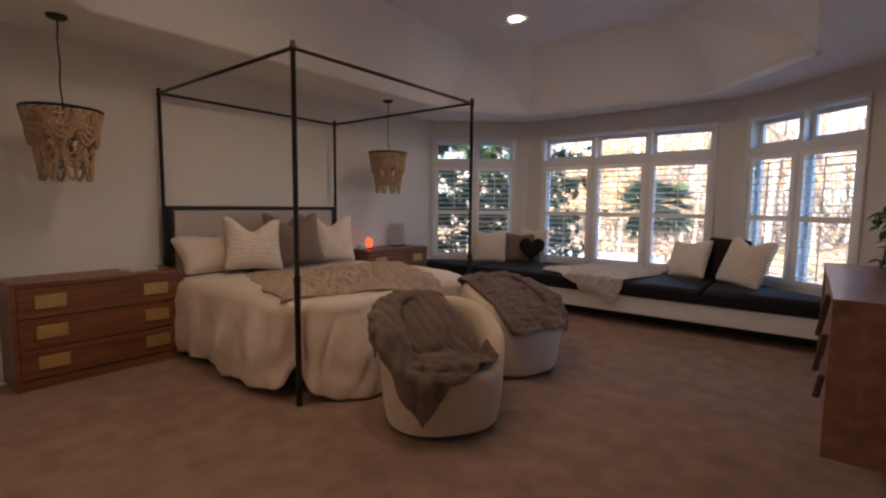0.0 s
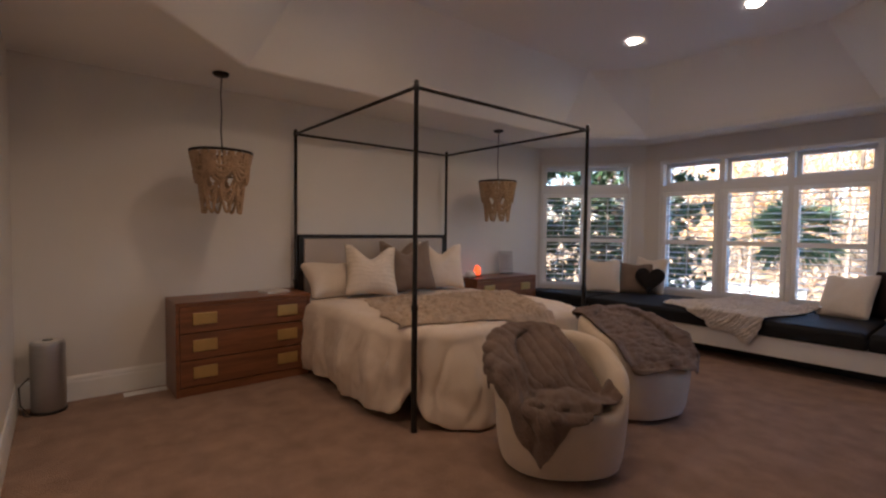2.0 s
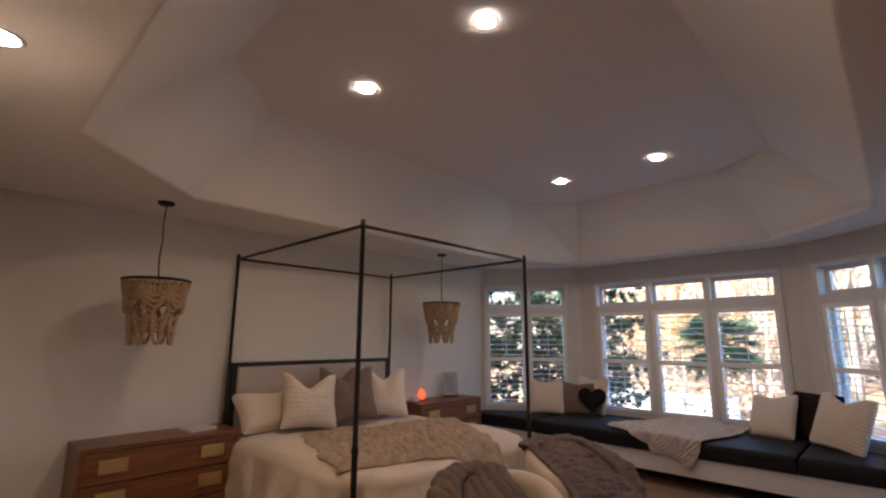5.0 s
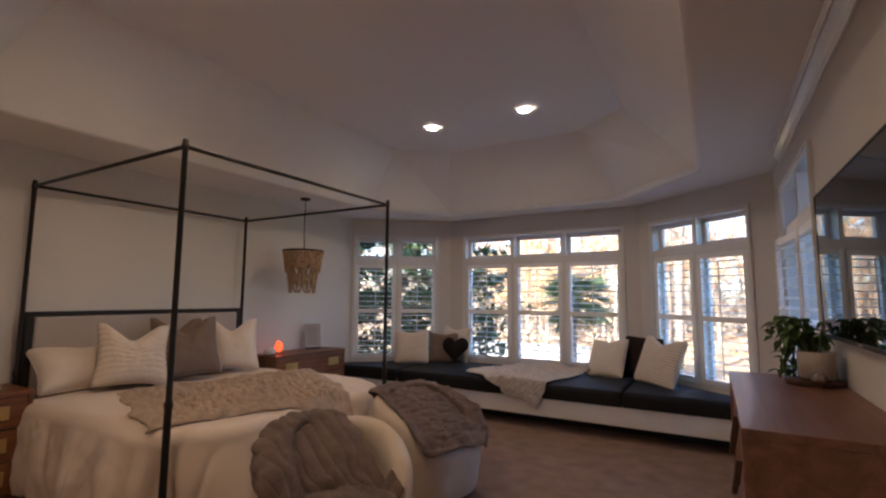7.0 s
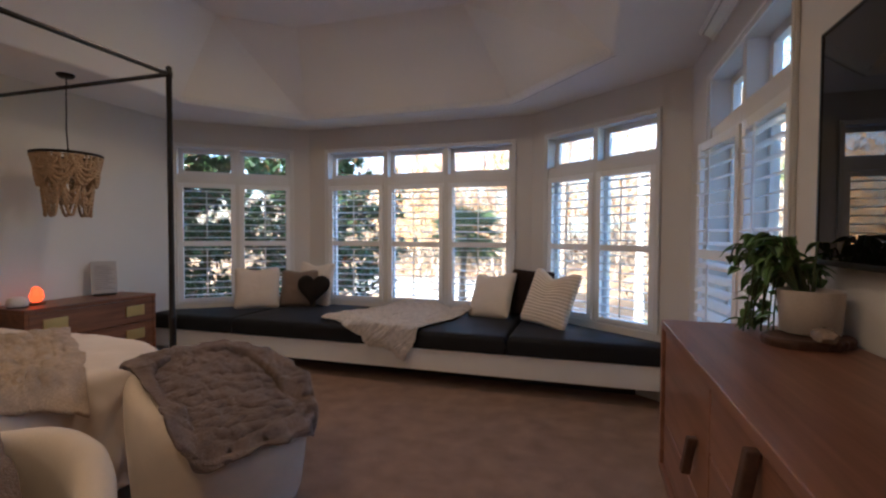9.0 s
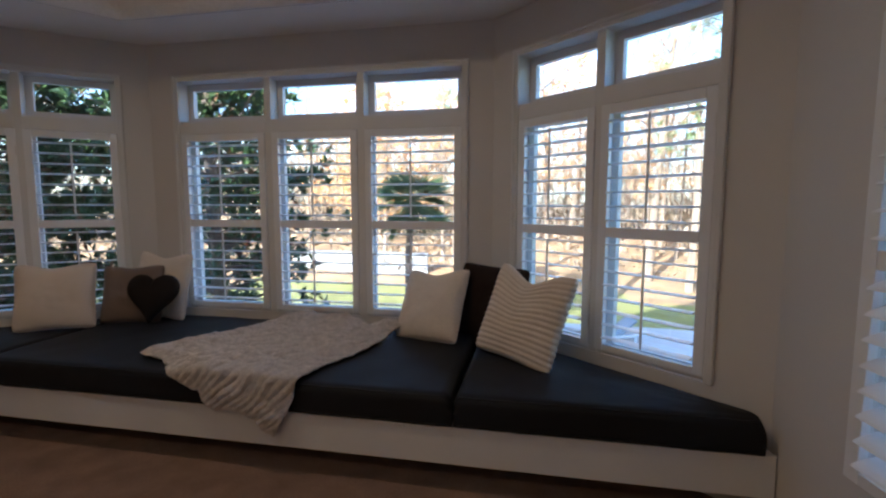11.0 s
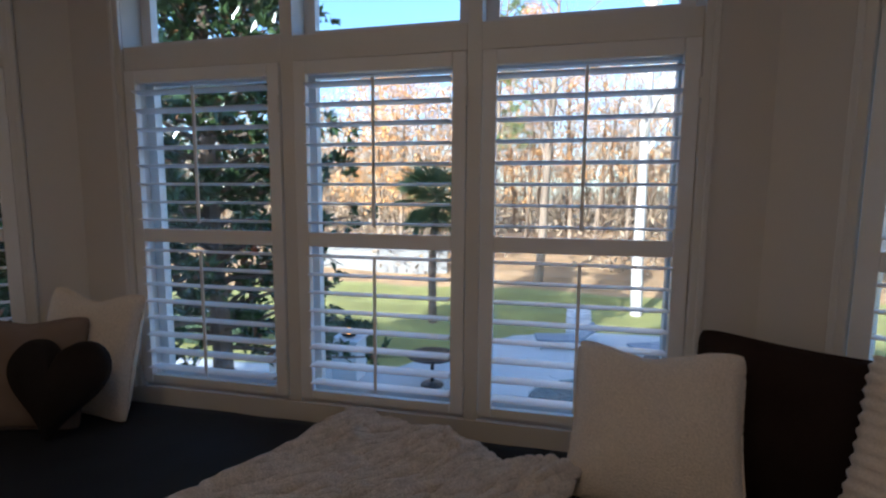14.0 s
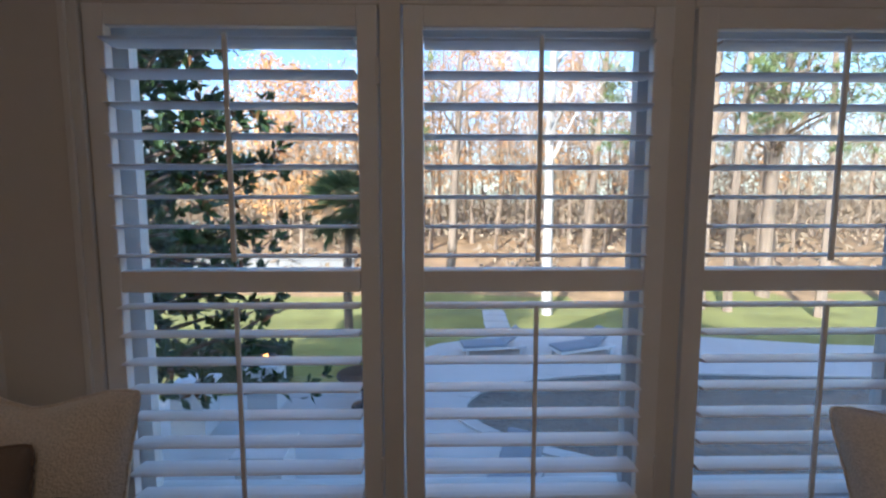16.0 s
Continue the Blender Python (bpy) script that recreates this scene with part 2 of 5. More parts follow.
def wall_solid(name, p0, p1, openings=(), ext=(0.0, 0.0), label="warm white painted plaster wall"):
    """A wall whose room side runs from p0 to p1; openings are (u0, u1, z0, z1). Returns the matrix of its frame: u along it, v outwards, z up."""
    p0, p1 = Vector(p0), Vector(p1)
    d = p1 - p0
    length = d.length
    m = Matrix.Translation((p0.x, p0.y, 0)) @ Matrix.Rotation(math.atan2(d.y, d.x), 4, "Z")
    bm = bmesh.new()
    us = sorted({-ext[0], length + ext[1], *[u for o in openings for u in o[:2]]})
    for a, b in zip(us, us[1:]):
        cut = sorted([o[2:] for o in openings if o[0] <= a + 1e-6 and o[1] >= b - 1e-6])
        z = -0.12
        for z0, z1 in cut:
            add_box(bm, a, b, 0, TH, z, z0)
            z = z1
        add_box(bm, a, b, 0, TH, z, 3.62)
    bmesh.ops.remove_doubles(bm, verts=bm.verts, dist=1e-5)
    bmesh.ops.recalc_face_normals(bm, faces=bm.faces)
    ob = part(name, bm, WALL)
    ob.matrix_basis = m
    tagged(ob, label, "wall", kind="structure")
    return m, length


Z0, Z1 = 0.57, 2.44          # window openings, bottom and top
HEAD0, HEAD1 = 2.02, 2.12    # the rail between shutters and transom
# panel openings along each wall, seen from inside, from the left
A_PANELS = [(0.14, 0.66), (0.81, 1.30)]
B_PANELS = [(0.338, 0.985), (1.16, 1.765), (1.935, 2.572)]
C_PANELS = [(0.30, 0.78), (0.93, 1.44)]


def window_wall(number, wall_name, p0, p1, panels, ext, ajar=None, tilts=None):
    """A bay wall seen from inside from its left end p0 to its right end p1, with its window, casing and shutters."""
    stile = 0.055
    u0, u1 = panels[0][0] - stile - 0.003, panels[-1][1] + stile + 0.003
    m, length = wall_solid(wall_name, p0, p1, [(u0, u1, Z0, Z1)], ext)
    # posts between the lights and the rail under the transom
    win = thing("window_%d" % number, m, "white framed window with a row of transom lights above shutters", "window", kind="structure")
    mids = [(a[1] + b[0]) / 2 for a, b in zip(panels, panels[1:])]
    for c in mids:
        part("window_post", box(c - 0.028, c + 0.028, 0.004, TH, Z0, Z1, 0.003), TRIM, win)
    spans = list(zip([u0] + [c + 0.028 for c in mids], [c - 0.028 for c in mids] + [u1]))
    for a, b in spans:
        part("transom_rail", box(a, b, 0.003, TH - 0.004, HEAD0, HEAD1, 0.003), TRIM, win)
        # sash frames and panes
        for z0, z1 in ((Z0, HEAD0), (HEAD1, Z1)):
            bm = bmesh.new()
            w = 0.045 if z0 == Z0 else 0.05
            add_box(bm, a, a + w, 0.11, 0.15, z0, z1)
            add_box(bm, b - w, b, 0.11, 0.15, z0, z1)
            add_box(bm, a + w, b - w, 0.11, 0.15, z0, z0 + w)
            add_box(bm, a + w, b - w, 0.11, 0.15, z1 - w, z1)
            if z0 == Z0:
                add_box(bm, a + w, b - w, 0.112, 0.148, 1.27, 1.31)
            sash = part("window_frame", bm, TRIM, win)
            pane = part("pane", box(a + w, b - w, 0.128, 0.132, z0 + w, z1 - w), PANE, win)
            pane.visible_shadow = False
    part("window_sill", box(u0, u1, 0.02, TH + 0.04, Z0 - 0.002, Z0 + 0.02, 0.004), TRIM, win)
    # casing round the opening
    bm = bmesh.new()
    c = 0.045
    add_box(bm, u0 - c, u0, -0.016, 0, Z0, Z1 + c)
    add_box(bm, u1, u1 + c, -0.016, 0, Z0, Z1 + c)
    add_box(bm, u0, u1, -0.016, 0, Z1, Z1 + c)
    add_box(bm, u0 - c, u0 - c + 0.02, -0.026, -0.016, Z0, Z1 + c)
    add_box(bm, u1 + c - 0.02, u1 + c, -0.026, -0.016, Z0, Z1 + c)
    add_box(bm, u0 - c + 0.02, u1 + c - 0.02, -0.026, -0.016, Z1 + c - 0.02, Z1 + c)
    bmesh.ops.bevel(bm, geom=list(bm.edges), offset=0.003, segments=1, affect="EDGES")
    part("casing", bm, TRIM, win)
    for i, (a, b) in enumerate(panels):
        shutter(m, a, b, stile, ajar if i == 0 else None, tilts[i] if tilts else -3, 11 if tilts else -3)
    return m


def louver_mesh(width, depth=0.084, thick=0.011, sides=10):
    bm = bmesh.new()
    ends = []
    for x in (0, width):
        ends.append([bm.verts.new((x, depth / 2 * math.cos(k * math.tau / sides), thick / 2 * math.sin(k * math.tau / sides))) for k in range(sides)])
    for k in range(sides):
        bm.faces.new((ends[0][k], ends[0][(k + 1) % sides], ends[1][(k + 1) % sides], ends[1][k]))
    bm.faces.new(ends[0][::-1])
    bm.faces.new(ends[1])
    bmesh.ops.recalc_face_normals(bm, faces=bm.faces)
    me = bpy.data.meshes.new("louver")
    bm.to_mesh(me)
    bm.free()
    me.materials.append(SHUTTER)
    return me


LOW_OPEN, HIGH_OPEN = (0.632, 1.262), (1.322, 1.962)


def shutter(wall_m, a, b, stile, ajar, low_tilt, high_tilt=-3):
    """One shutter leaf with two banks of slats. ajar: degrees by which it stands open on its right edge."""
    x1 = b + stile
    m = wall_m @ Matrix.Translation((x1, 0.006, 0))
    if ajar:
        m = m @ Matrix.Rotation(radians(ajar), 4, "Z")
    root = thing("plantation_shutter", m, "white plantation shutter, " + ("slats open level" if low_tilt < 20 else "lower slats tilted half shut") + (", leaf slightly ajar" if ajar else ""), "shutter", "window shutters")
    w = x1 - (a - stile)
    lo, hi = -w + stile, -stile
    zb, zt = Z0 + 0.024, HEAD0 - 0.004
    for s0, s1 in ((-w, lo), (hi, 0.0)):
        part("stile", box(s0 + 0.002, s1, -0.014, 0.016, zb, zt, 0.003), SHUTTER, root)
    for z0, z1 in ((zb, LOW_OPEN[0]), (LOW_OPEN[1], HIGH_OPEN[0]), (HIGH_OPEN[1], zt)):
        part("rail", box(lo, hi, -0.012, 0.014, z0, z1, 0.003), SHUTTER, root)
    me = louver_mesh(hi - lo - 0.004)
    for (z0, z1), tilt in ((LOW_OPEN, low_tilt), (HIGH_OPEN, high_tilt)):
        n = 8
        for i in range(n):
            ob = new("slat", me)
            ob.parent = root
            z = z0 + (i + 0.5) * (z1 - z0) / n
            ob.matrix_basis = pose(lo + 0.002, 0.001, z, tilt + random.uniform(-2.0, 2.0), 0, 0)
        part("tilt_rod", box((lo + hi) / 2 - 0.006, (lo + hi) / 2 + 0.006, -0.054, -0.044, z0 + 0.03, z1 - 0.03, 0.002), SHUTTER, root)
    for z in (0.75, 1.85):
        part("hinge", box(-0.004, 0.004, -0.02, -0.013, z - 0.035, z + 0.035, 0.001), TRIM, root)


# walls: the frame's v axis must point out of the room, so u runs clockwise seen from above
wall_solid("wall_west", (XW, YS), (XW, 6.53), ext=(0.17, 0.02))
wall_solid("wall_south", (XE, YS), (XW, YS), ext=(0.17, 0.0))
window_wall(1, "wall_bay_1", BAY_A0, BAY_A1, A_PANELS, (0.06, 0.06))
window_wall(2, "wall_bay_2", BAY_A1, BAY_C0, B_PANELS, (0.0, 0.0))
window_wall(3, "wall_bay_3", BAY_C0, BAY_C1, C_PANELS, (0.06, 0.06))
D_PANELS = [(0.68, 1.20), (1.36, 1.88)]
window_wall(4, "wall_east", BAY_C1, (XE, YS), D_PANELS, (0.02, 0.0), ajar=7, tilts=(22, 48))

# baseboards
def baseboard(p0, p1):
    p0, p1 = Vector(p0), Vector(p1)
    d = p1 - p0
    bm = bmesh.new()
    prof = [(0, 0), (-0.018, 0), (-0.018, 0.15), (-0.014, 0.165), (-0.014, 0.185), (-0.006, 0.205), (0, 0.205)]
    a = [bm.verts.new((0, y, z)) for y, z in prof]
    b = [bm.verts.new((d.length, y, z)) for y, z in prof]
    for i in range(len(prof)):
        j = (i + 1) % len(prof)
        bm.faces.new((a[i], a[j], b[j], b[i]))
    bm.faces.new(a[::-1])
    bm.faces.new(b)
    bmesh.ops.recalc_face_normals(bm, faces=bm.faces)
    ob = tagged(part("baseboard", bm, TRIM), "tall white moulded baseboard along the wall", "baseboard", kind="structure")
    ob.matrix_basis = Matrix.Translation((p0.x, p0.y, 0)) @ Matrix.Rotation(math.atan2(d.y, d.x), 4, "Z")


baseboard((XW, YS), (XW, 6.53))
baseboard((XE, YS), (XW + 0.02, YS))
baseboard((XE, 6.15), (XE, YS + 0.02))

# glossy crown moulding between the flat border and the end wall: two beads with a hollow between
def crown(u, v):
    z = SOFFIT - 0.003 - 0.062 * v ** 1.3 - 0.017 * math.exp(-((v - 0.16) / 0.11) ** 2) - 0.014 * math.exp(-((v - 0.86) / 0.09) ** 2)
    return Vector((0.66 + (XE - 0.001 - 0.66) * v, 2.6 + 3.1 * u, z))



def tray_lip(u, v):
    """A rounded glossy bead under the edge of the tray, round its window end."""
    k = min(2.999, u * 3)
    i = int(k)
    ends = [Vector(LOW[j]) for j in (4, 5, 6, 7)]
    d = (ends[i + 1] - ends[i]).normalized()
    p = ends[i].lerp(ends[i + 1], k - i)
    out = Vector((d.y, -d.x)) if Vector((d.y, -d.x)).dot(p - Vector((-1.9, 4.0))) > 0 else Vector((-d.y, d.x))
    w = 0.035 - 0.095 * v
    return Vector((p.x + out.x * w, p.y + out.y * w, SOFFIT - 0.004 - 0.020 * math.sin(math.pi * v) ** 0.7 + 0.062 * max(0.0, v - 0.45)))


tagged(part("trim", sheet(64, 14, tray_lip), GLOSS_WHITE, smooth=True), "glossy white bead along the edge of the ceiling tray", "trim", kind="structure")
tagged(part("trim", sheet(8, 40, crown), GLOSS_WHITE, smooth=True), "glossy white crown moulding along the ceiling border", "trim", kind="structure")
PULL_WOOD = wood("pull_wood", (0.035, 0.016, 0.01), (0.10, 0.045, 0.026), 0.65, axis=1, coat=0.0)
PLASTIC_WHITE = material("white_plastic", (0.62, 0.60, 0.58), 0.4, vary=0.03, bump=0.02)
CREAM_BOUCLE = material("cream_boucle", (0.62, 0.52, 0.41), 0.95, vary=0.06, scale=7, grain=330, bump=0.7, grain_vary=0.1, depth=0.004, sheen=0.3, spec=0.15)
BLACK_LEATHER = material("black_seat_fabric", (0.009, 0.010, 0.013), 0.6, vary=0.2, scale=4, grain=260, bump=0.2, grain_vary=0.12, depth=0.001, sheen=0.02, spec=0.25)
HEAD_FABRIC = material("headboard_fabric", (0.42, 0.37, 0.34), 0.9, vary=0.05, scale=5, grain=420, bump=0.4, grain_vary=0.08, sheen=0.2)
PILLOW_WHITE = material("pillow_white", (0.70, 0.605, 0.51), 0.92, vary=0.03, scale=6, grain=380, bump=0.35, grain_vary=0.04, sheen=0.3)
PILLOW_WEAVE = material("pillow_woven_cream", (0.72, 0.64, 0.55), 0.94, vary=0.05, scale=7, grain=170, bump=0.9, grain_vary=0.16, depth=0.005, sheen=0.3)
PILLOW_KNIT = material("pillow_knit", (0.68, 0.59, 0.49), 0.95, vary=0.05, scale=9, grain=150, bump=0.6, grain_vary=0.1, depth=0.004, sheen=0.3)
PILLOW_GREY = material("pillow_taupe", (0.185, 0.137, 0.108), 0.92, vary=0.08, scale=8, grain=350, bump=0.4, grain_vary=0.1, sheen=0.1)
PILLOW_DARK = material("pillow_dark_brown", (0.022, 0.014, 0.013), 0.95, vary=0.15, scale=8, grain=300, bump=0.4, grain_vary=0.15, sheen=0.0, spec=0.2)
HEART = material("heart_felt", (0.016, 0.013, 0.013), 0.95, vary=0.12, scale=10, grain=300, bump=0.5, grain_vary=0.2, sheen=0.0, spec=0.2)
FUR_GREY = material("fur_grey_brown", (0.168, 0.119, 0.096), 0.95, vary=0.3, scale=9, grain=170, bump=1.0, grain_vary=0.4, depth=0.012, sheen=0.15, spec=0.1)
FUR_BEIGE = material("fur_beige", (0.46, 0.35, 0.255), 0.95, vary=0.25, scale=12, grain=170, bump=1.0, grain_vary=0.3, depth=0.012, sheen=0.2, spec=0.1)
FUR_PALE = material("fur_pale", (0.71, 0.65, 0.60), 0.95, vary=0.2, scale=22, grain=190, bump=1.0, grain_vary=0.3, depth=0.012, sheen=0.2, spec=0.1)
BEAD_WOOD = material("bead_wood", (0.40, 0.27, 0.16), 0.6, vary=0.15, scale=30, grain=90, bump=0.15, grain_vary=0.12)
CLAY = material("pot_ceramic", (0.56, 0.50, 0.45), 0.5, vary=0.05, scale=9, grain=120, bump=0.15)
SOIL = material("soil", (0.05, 0.035, 0.025), 0.95, vary=0.3, scale=30, grain=160, bump=0.8)
LEAF = material("leaf_green", (0.12, 0.23, 0.065), 0.42, vary=0.35, scale=14, grain=80, bump=0.15, per_object=0.35)
STEM = material("stem_green", (0.08, 0.11, 0.04), 0.6)
STEEL = material("brushed_steel", (0.42, 0.41, 0.41), 0.34, metal=0.85, vary=0.05, scale=8, grain=120, bump=0.06, stretch=(1, 1, 14))
BLACK_PLASTIC = material("black_plastic", (0.014, 0.014, 0.015), 0.45, vary=0.1)
SCREEN = material("dark_screen", (0.003, 0.003, 0.003), 0.012, vary=0.0, grain_vary=0.0, bump=0.0, spec=0.35)
PAPER = material("paper", (0.6, 0.56, 0.52), 0.8, vary=0.04)
FRAME_GREY = material("frame_grey", (0.40, 0.375, 0.37), 0.45, vary=0.05)
PRINT = material("print_ink", (0.26, 0.245, 0.245), 0.8, vary=0.1)
SALT = emitter("salt_glow", (1.0, 0.085, 0.013), 0.32)
LAMP_DISC = emitter("lamp_disc", (1.0, 0.82, 0.58), 9.0)
CRYSTAL = material("quartz", (0.26, 0.20, 0.155), 0.25, vary=0.2, scale=30, grain=90, bump=0.1)

# ---- the bed ----
def make_bed():
    root = thing("canopy_bed", pose(-3.59, 3.505, 0), "black iron canopy bed with an upholstered headboard, made up with bedding", "bed")
    hx, hy = 1.06, 1.02
    for sx, sy in ((-1, -1), (1, -1), (-1, 1), (1, 1)):
        x, y = sx * hx, sy * hy
        prof = [(0.021, 0.0), (0.023, 0.006), (0.021, 0.02), (0.021, 0.86), (0.025, 0.87), (0.025, 0.89), (0.0175, 0.91), (0.0165, 2.385), (0.021, 2.39), (0.021, 2.425), (0.016, 2.43), (0.019, 2.445), (0.012, 2.457)]
        ob = part("post", lathe(prof, 14), IRON, root, smooth=True)
        ob.location = (x, y, 0)
    for a, b in (((-hx, -hy), (hx, -hy)), ((-hx, hy), (hx, hy)), ((-hx, -hy), (-hx, hy)), ((hx, -hy), (hx, hy))):
        part("canopy_rail", tube([(a[0], a[1], 2.408), (b[0], b[1], 2.408)], 0.0135, 10), IRON, root, smooth=True)
    for sy in (-1, 1):
        part("side_rail", box(-hx + 0.02, hx - 0.42, sy * hy - 0.018, sy * hy + 0.018, 0.20, 0.25, 0.004), IRON, root)
    part("foot_rail", box(hx - 0.018, hx + 0.018, -hy + 0.5, hy - 0.5, 0.20, 0.25, 0.004), IRON, root)
    part("headboard_frame", box(-hx - 0.022, -hx + 0.022, -hy + 0.02, hy - 0.02, 1.325, 1.368, 0.004), IRON, root)
    for sy in (-1, 1):
        part("headboard_frame", box(-hx - 0.022, -hx + 0.022, sy * (hy - 0.05) - 0.028, sy * (hy - 0.05) + 0.028, 0.2, 1.325, 0.004), IRON, root)
    part("headboard_panel", box(-hx - 0.018, -hx + 0.035, -hy + 0.08, hy - 0.08, 0.35, 1.325, 0.02, 3), HEAD_FABRIC, root, smooth=True)
    part("mattress", box(-hx + 0.04, hx - 0.02, -hy + 0.06, hy - 0.06, 0.28, 0.64, 0.05, 4), PILLOW_WHITE, root, smooth=True)
    return root


BED = make_bed()
BX0, BX1, BY0, BY1, BR = -4.58, -2.40, 2.43, 4.58, 0.50


def bed_top(x, y):
    return 0.70 + 0.012 * fbm(x * 2.2, y * 2.2, 3.1) + 0.006 * fbm(x * 7, y * 7, 8.1) + 0.02 * math.exp(-((x + 3.2) ** 2) / 0.6)


def duvet_outline(s):
    """A point on the hanging edge and its outward way: up one side, round the foot, back down the other."""
    la, arc, lb = (BX1 - BR) - BX0, BR * math.pi / 2, (BY1 - BY0) - 2 * BR
    total = 2 * la + 2 * arc + lb
    d = s * total
    if d < la:
        return Vector((BX0 + d, BY0, 0)), Vector((0, -1, 0)), d, 0.0
    d -= la
    if d < arc:
        a = -math.pi / 2 + d / BR
        n = Vector((math.cos(a), math.sin(a), 0))
        return Vector((BX1 - BR, BY0 + BR, 0)) + BR * n, n, la + d, math.sin(d / arc * math.pi)
    d -= arc
    if d < lb:
        return Vector((BX1, BY0 + BR + d, 0)), Vector((1, 0, 0)), la + arc + d, 0.0
    d -= lb
    if d < arc:
        a = d / BR
        n = Vector((math.cos(a), math.sin(a), 0))
        return Vector((BX1 - BR, BY1 - BR, 0)) + BR * n, n, la + arc + lb + d, math.sin(d / arc * math.pi)
    d -= arc
    return Vector((BX1 - BR - d, BY1, 0)), Vector((0, 1, 0)), la + 2 * arc + lb + d, 0.0


def duvet_point(u, v):
    p, n, d, corner = duvet_outline(u)
    mid = Vector((max(BX0, min(BX1 - 0.6, p.x)), 3.505, 0))
    top_part = 0.36
    if v <= top_part:
        k = v / top_part
        q = mid.lerp(p - n * 0.07, k)
        return Vector((q.x, q.y, bed_top(q.x, q.y) - 0.010 * k ** 6))
    k = (v - top_part) / (1 - top_part)
    ztop = bed_top(p.x, p.y)
    hem = 0.075 + 0.04 * fbm(d * 1.6, 0.3, 7.7) + 0.06 * math.exp(-((d - 0.12) / 0.15) ** 2) + 0.015 * corner ** 2 - 0.02 * math.exp(-((d - 1.35) / 0.3) ** 2)
    spill = math.exp(-((d - 2.42) / 0.28) ** 2)
    tuck = math.exp(-((d - 1.99) / 0.075) ** 2)
    hem = max(0.018, hem - 0.08 * spill - 0.03 * math.exp(-((d - 1.68) / 0.2) ** 2)) + 0.17 * tuck
    # round shoulder, then the hang
    r = 0.075
    if k < 0.16:
        a = k / 0.16 * math.pi / 2
        out, z = -0.07 + r * math.sin(a), ztop - 0.01 - r * (1 - math.cos(a))
    else:
        h = (k - 0.16) / 0.84
        z = ztop - 0.085 - h * (ztop - 0.085 - hem)
        fold = math.sin(d * 13 + 2.2 * fbm(d * 1.1, 1.7, 2.0)) * 0.5 + 0.6 * math.sin(d * 24 + 3 * fbm(d * 0.8, 5.0, 1.0)) * 0.4
        out = 0.004 + h ** 0.7 * (0.026 + 0.046 * fold + 0.055 * fbm(d * 2.3, h * 1.2, 4.4)) * (1 - 0.45 * corner) + 0.022 * math.sin(h * math.pi) * (1 - corner) - 0.02 * corner * h
        out += 0.012 * math.sin(9 * h + d * 2.5) * h
        out += 0.10 * spill * h ** 1.3 + 0.05 * spill * math.sin(h * math.pi) - 0.07 * tuck * min(1, 2 * h)
        # fine slanting wrinkles
        out += 0.011 * fbm(d * 11 + 1.5 * h, h * 1.4, 15.0, 3) * min(1, 3 * h)
        # sharp pulled creases
        out -= 0.022 * max(0.0, 1 - 6 * abs(fbm(d * 3.4 + 0.5 * h, h * 0.9, 11.0, 2))) * min(1, 4 * h)
    return Vector((p.x + n.x * out, p.y + n.y * out, z))


duvet = part("duvet", sheet(430, 64, duvet_point), DUVET, None, smooth=True)
tagged(duvet, "rumpled off-white linen duvet hanging in folds over the bed", "duvet")
thicken(duvet, 0.012, -1.0)


def chop_dent(chop, u, v):
    """How far a blow from above pushes the filling down; the two corners stand up as ears."""
    k = abs(u + 0.06)
    vee = max(0.0, 1 - math.sqrt(k * k + 0.02) / 0.72) ** 1.25
    return chop * (1.15 * vee - 0.10 * abs(u) ** 4) * max(0.0, (v + 1) / 2) ** 1.7


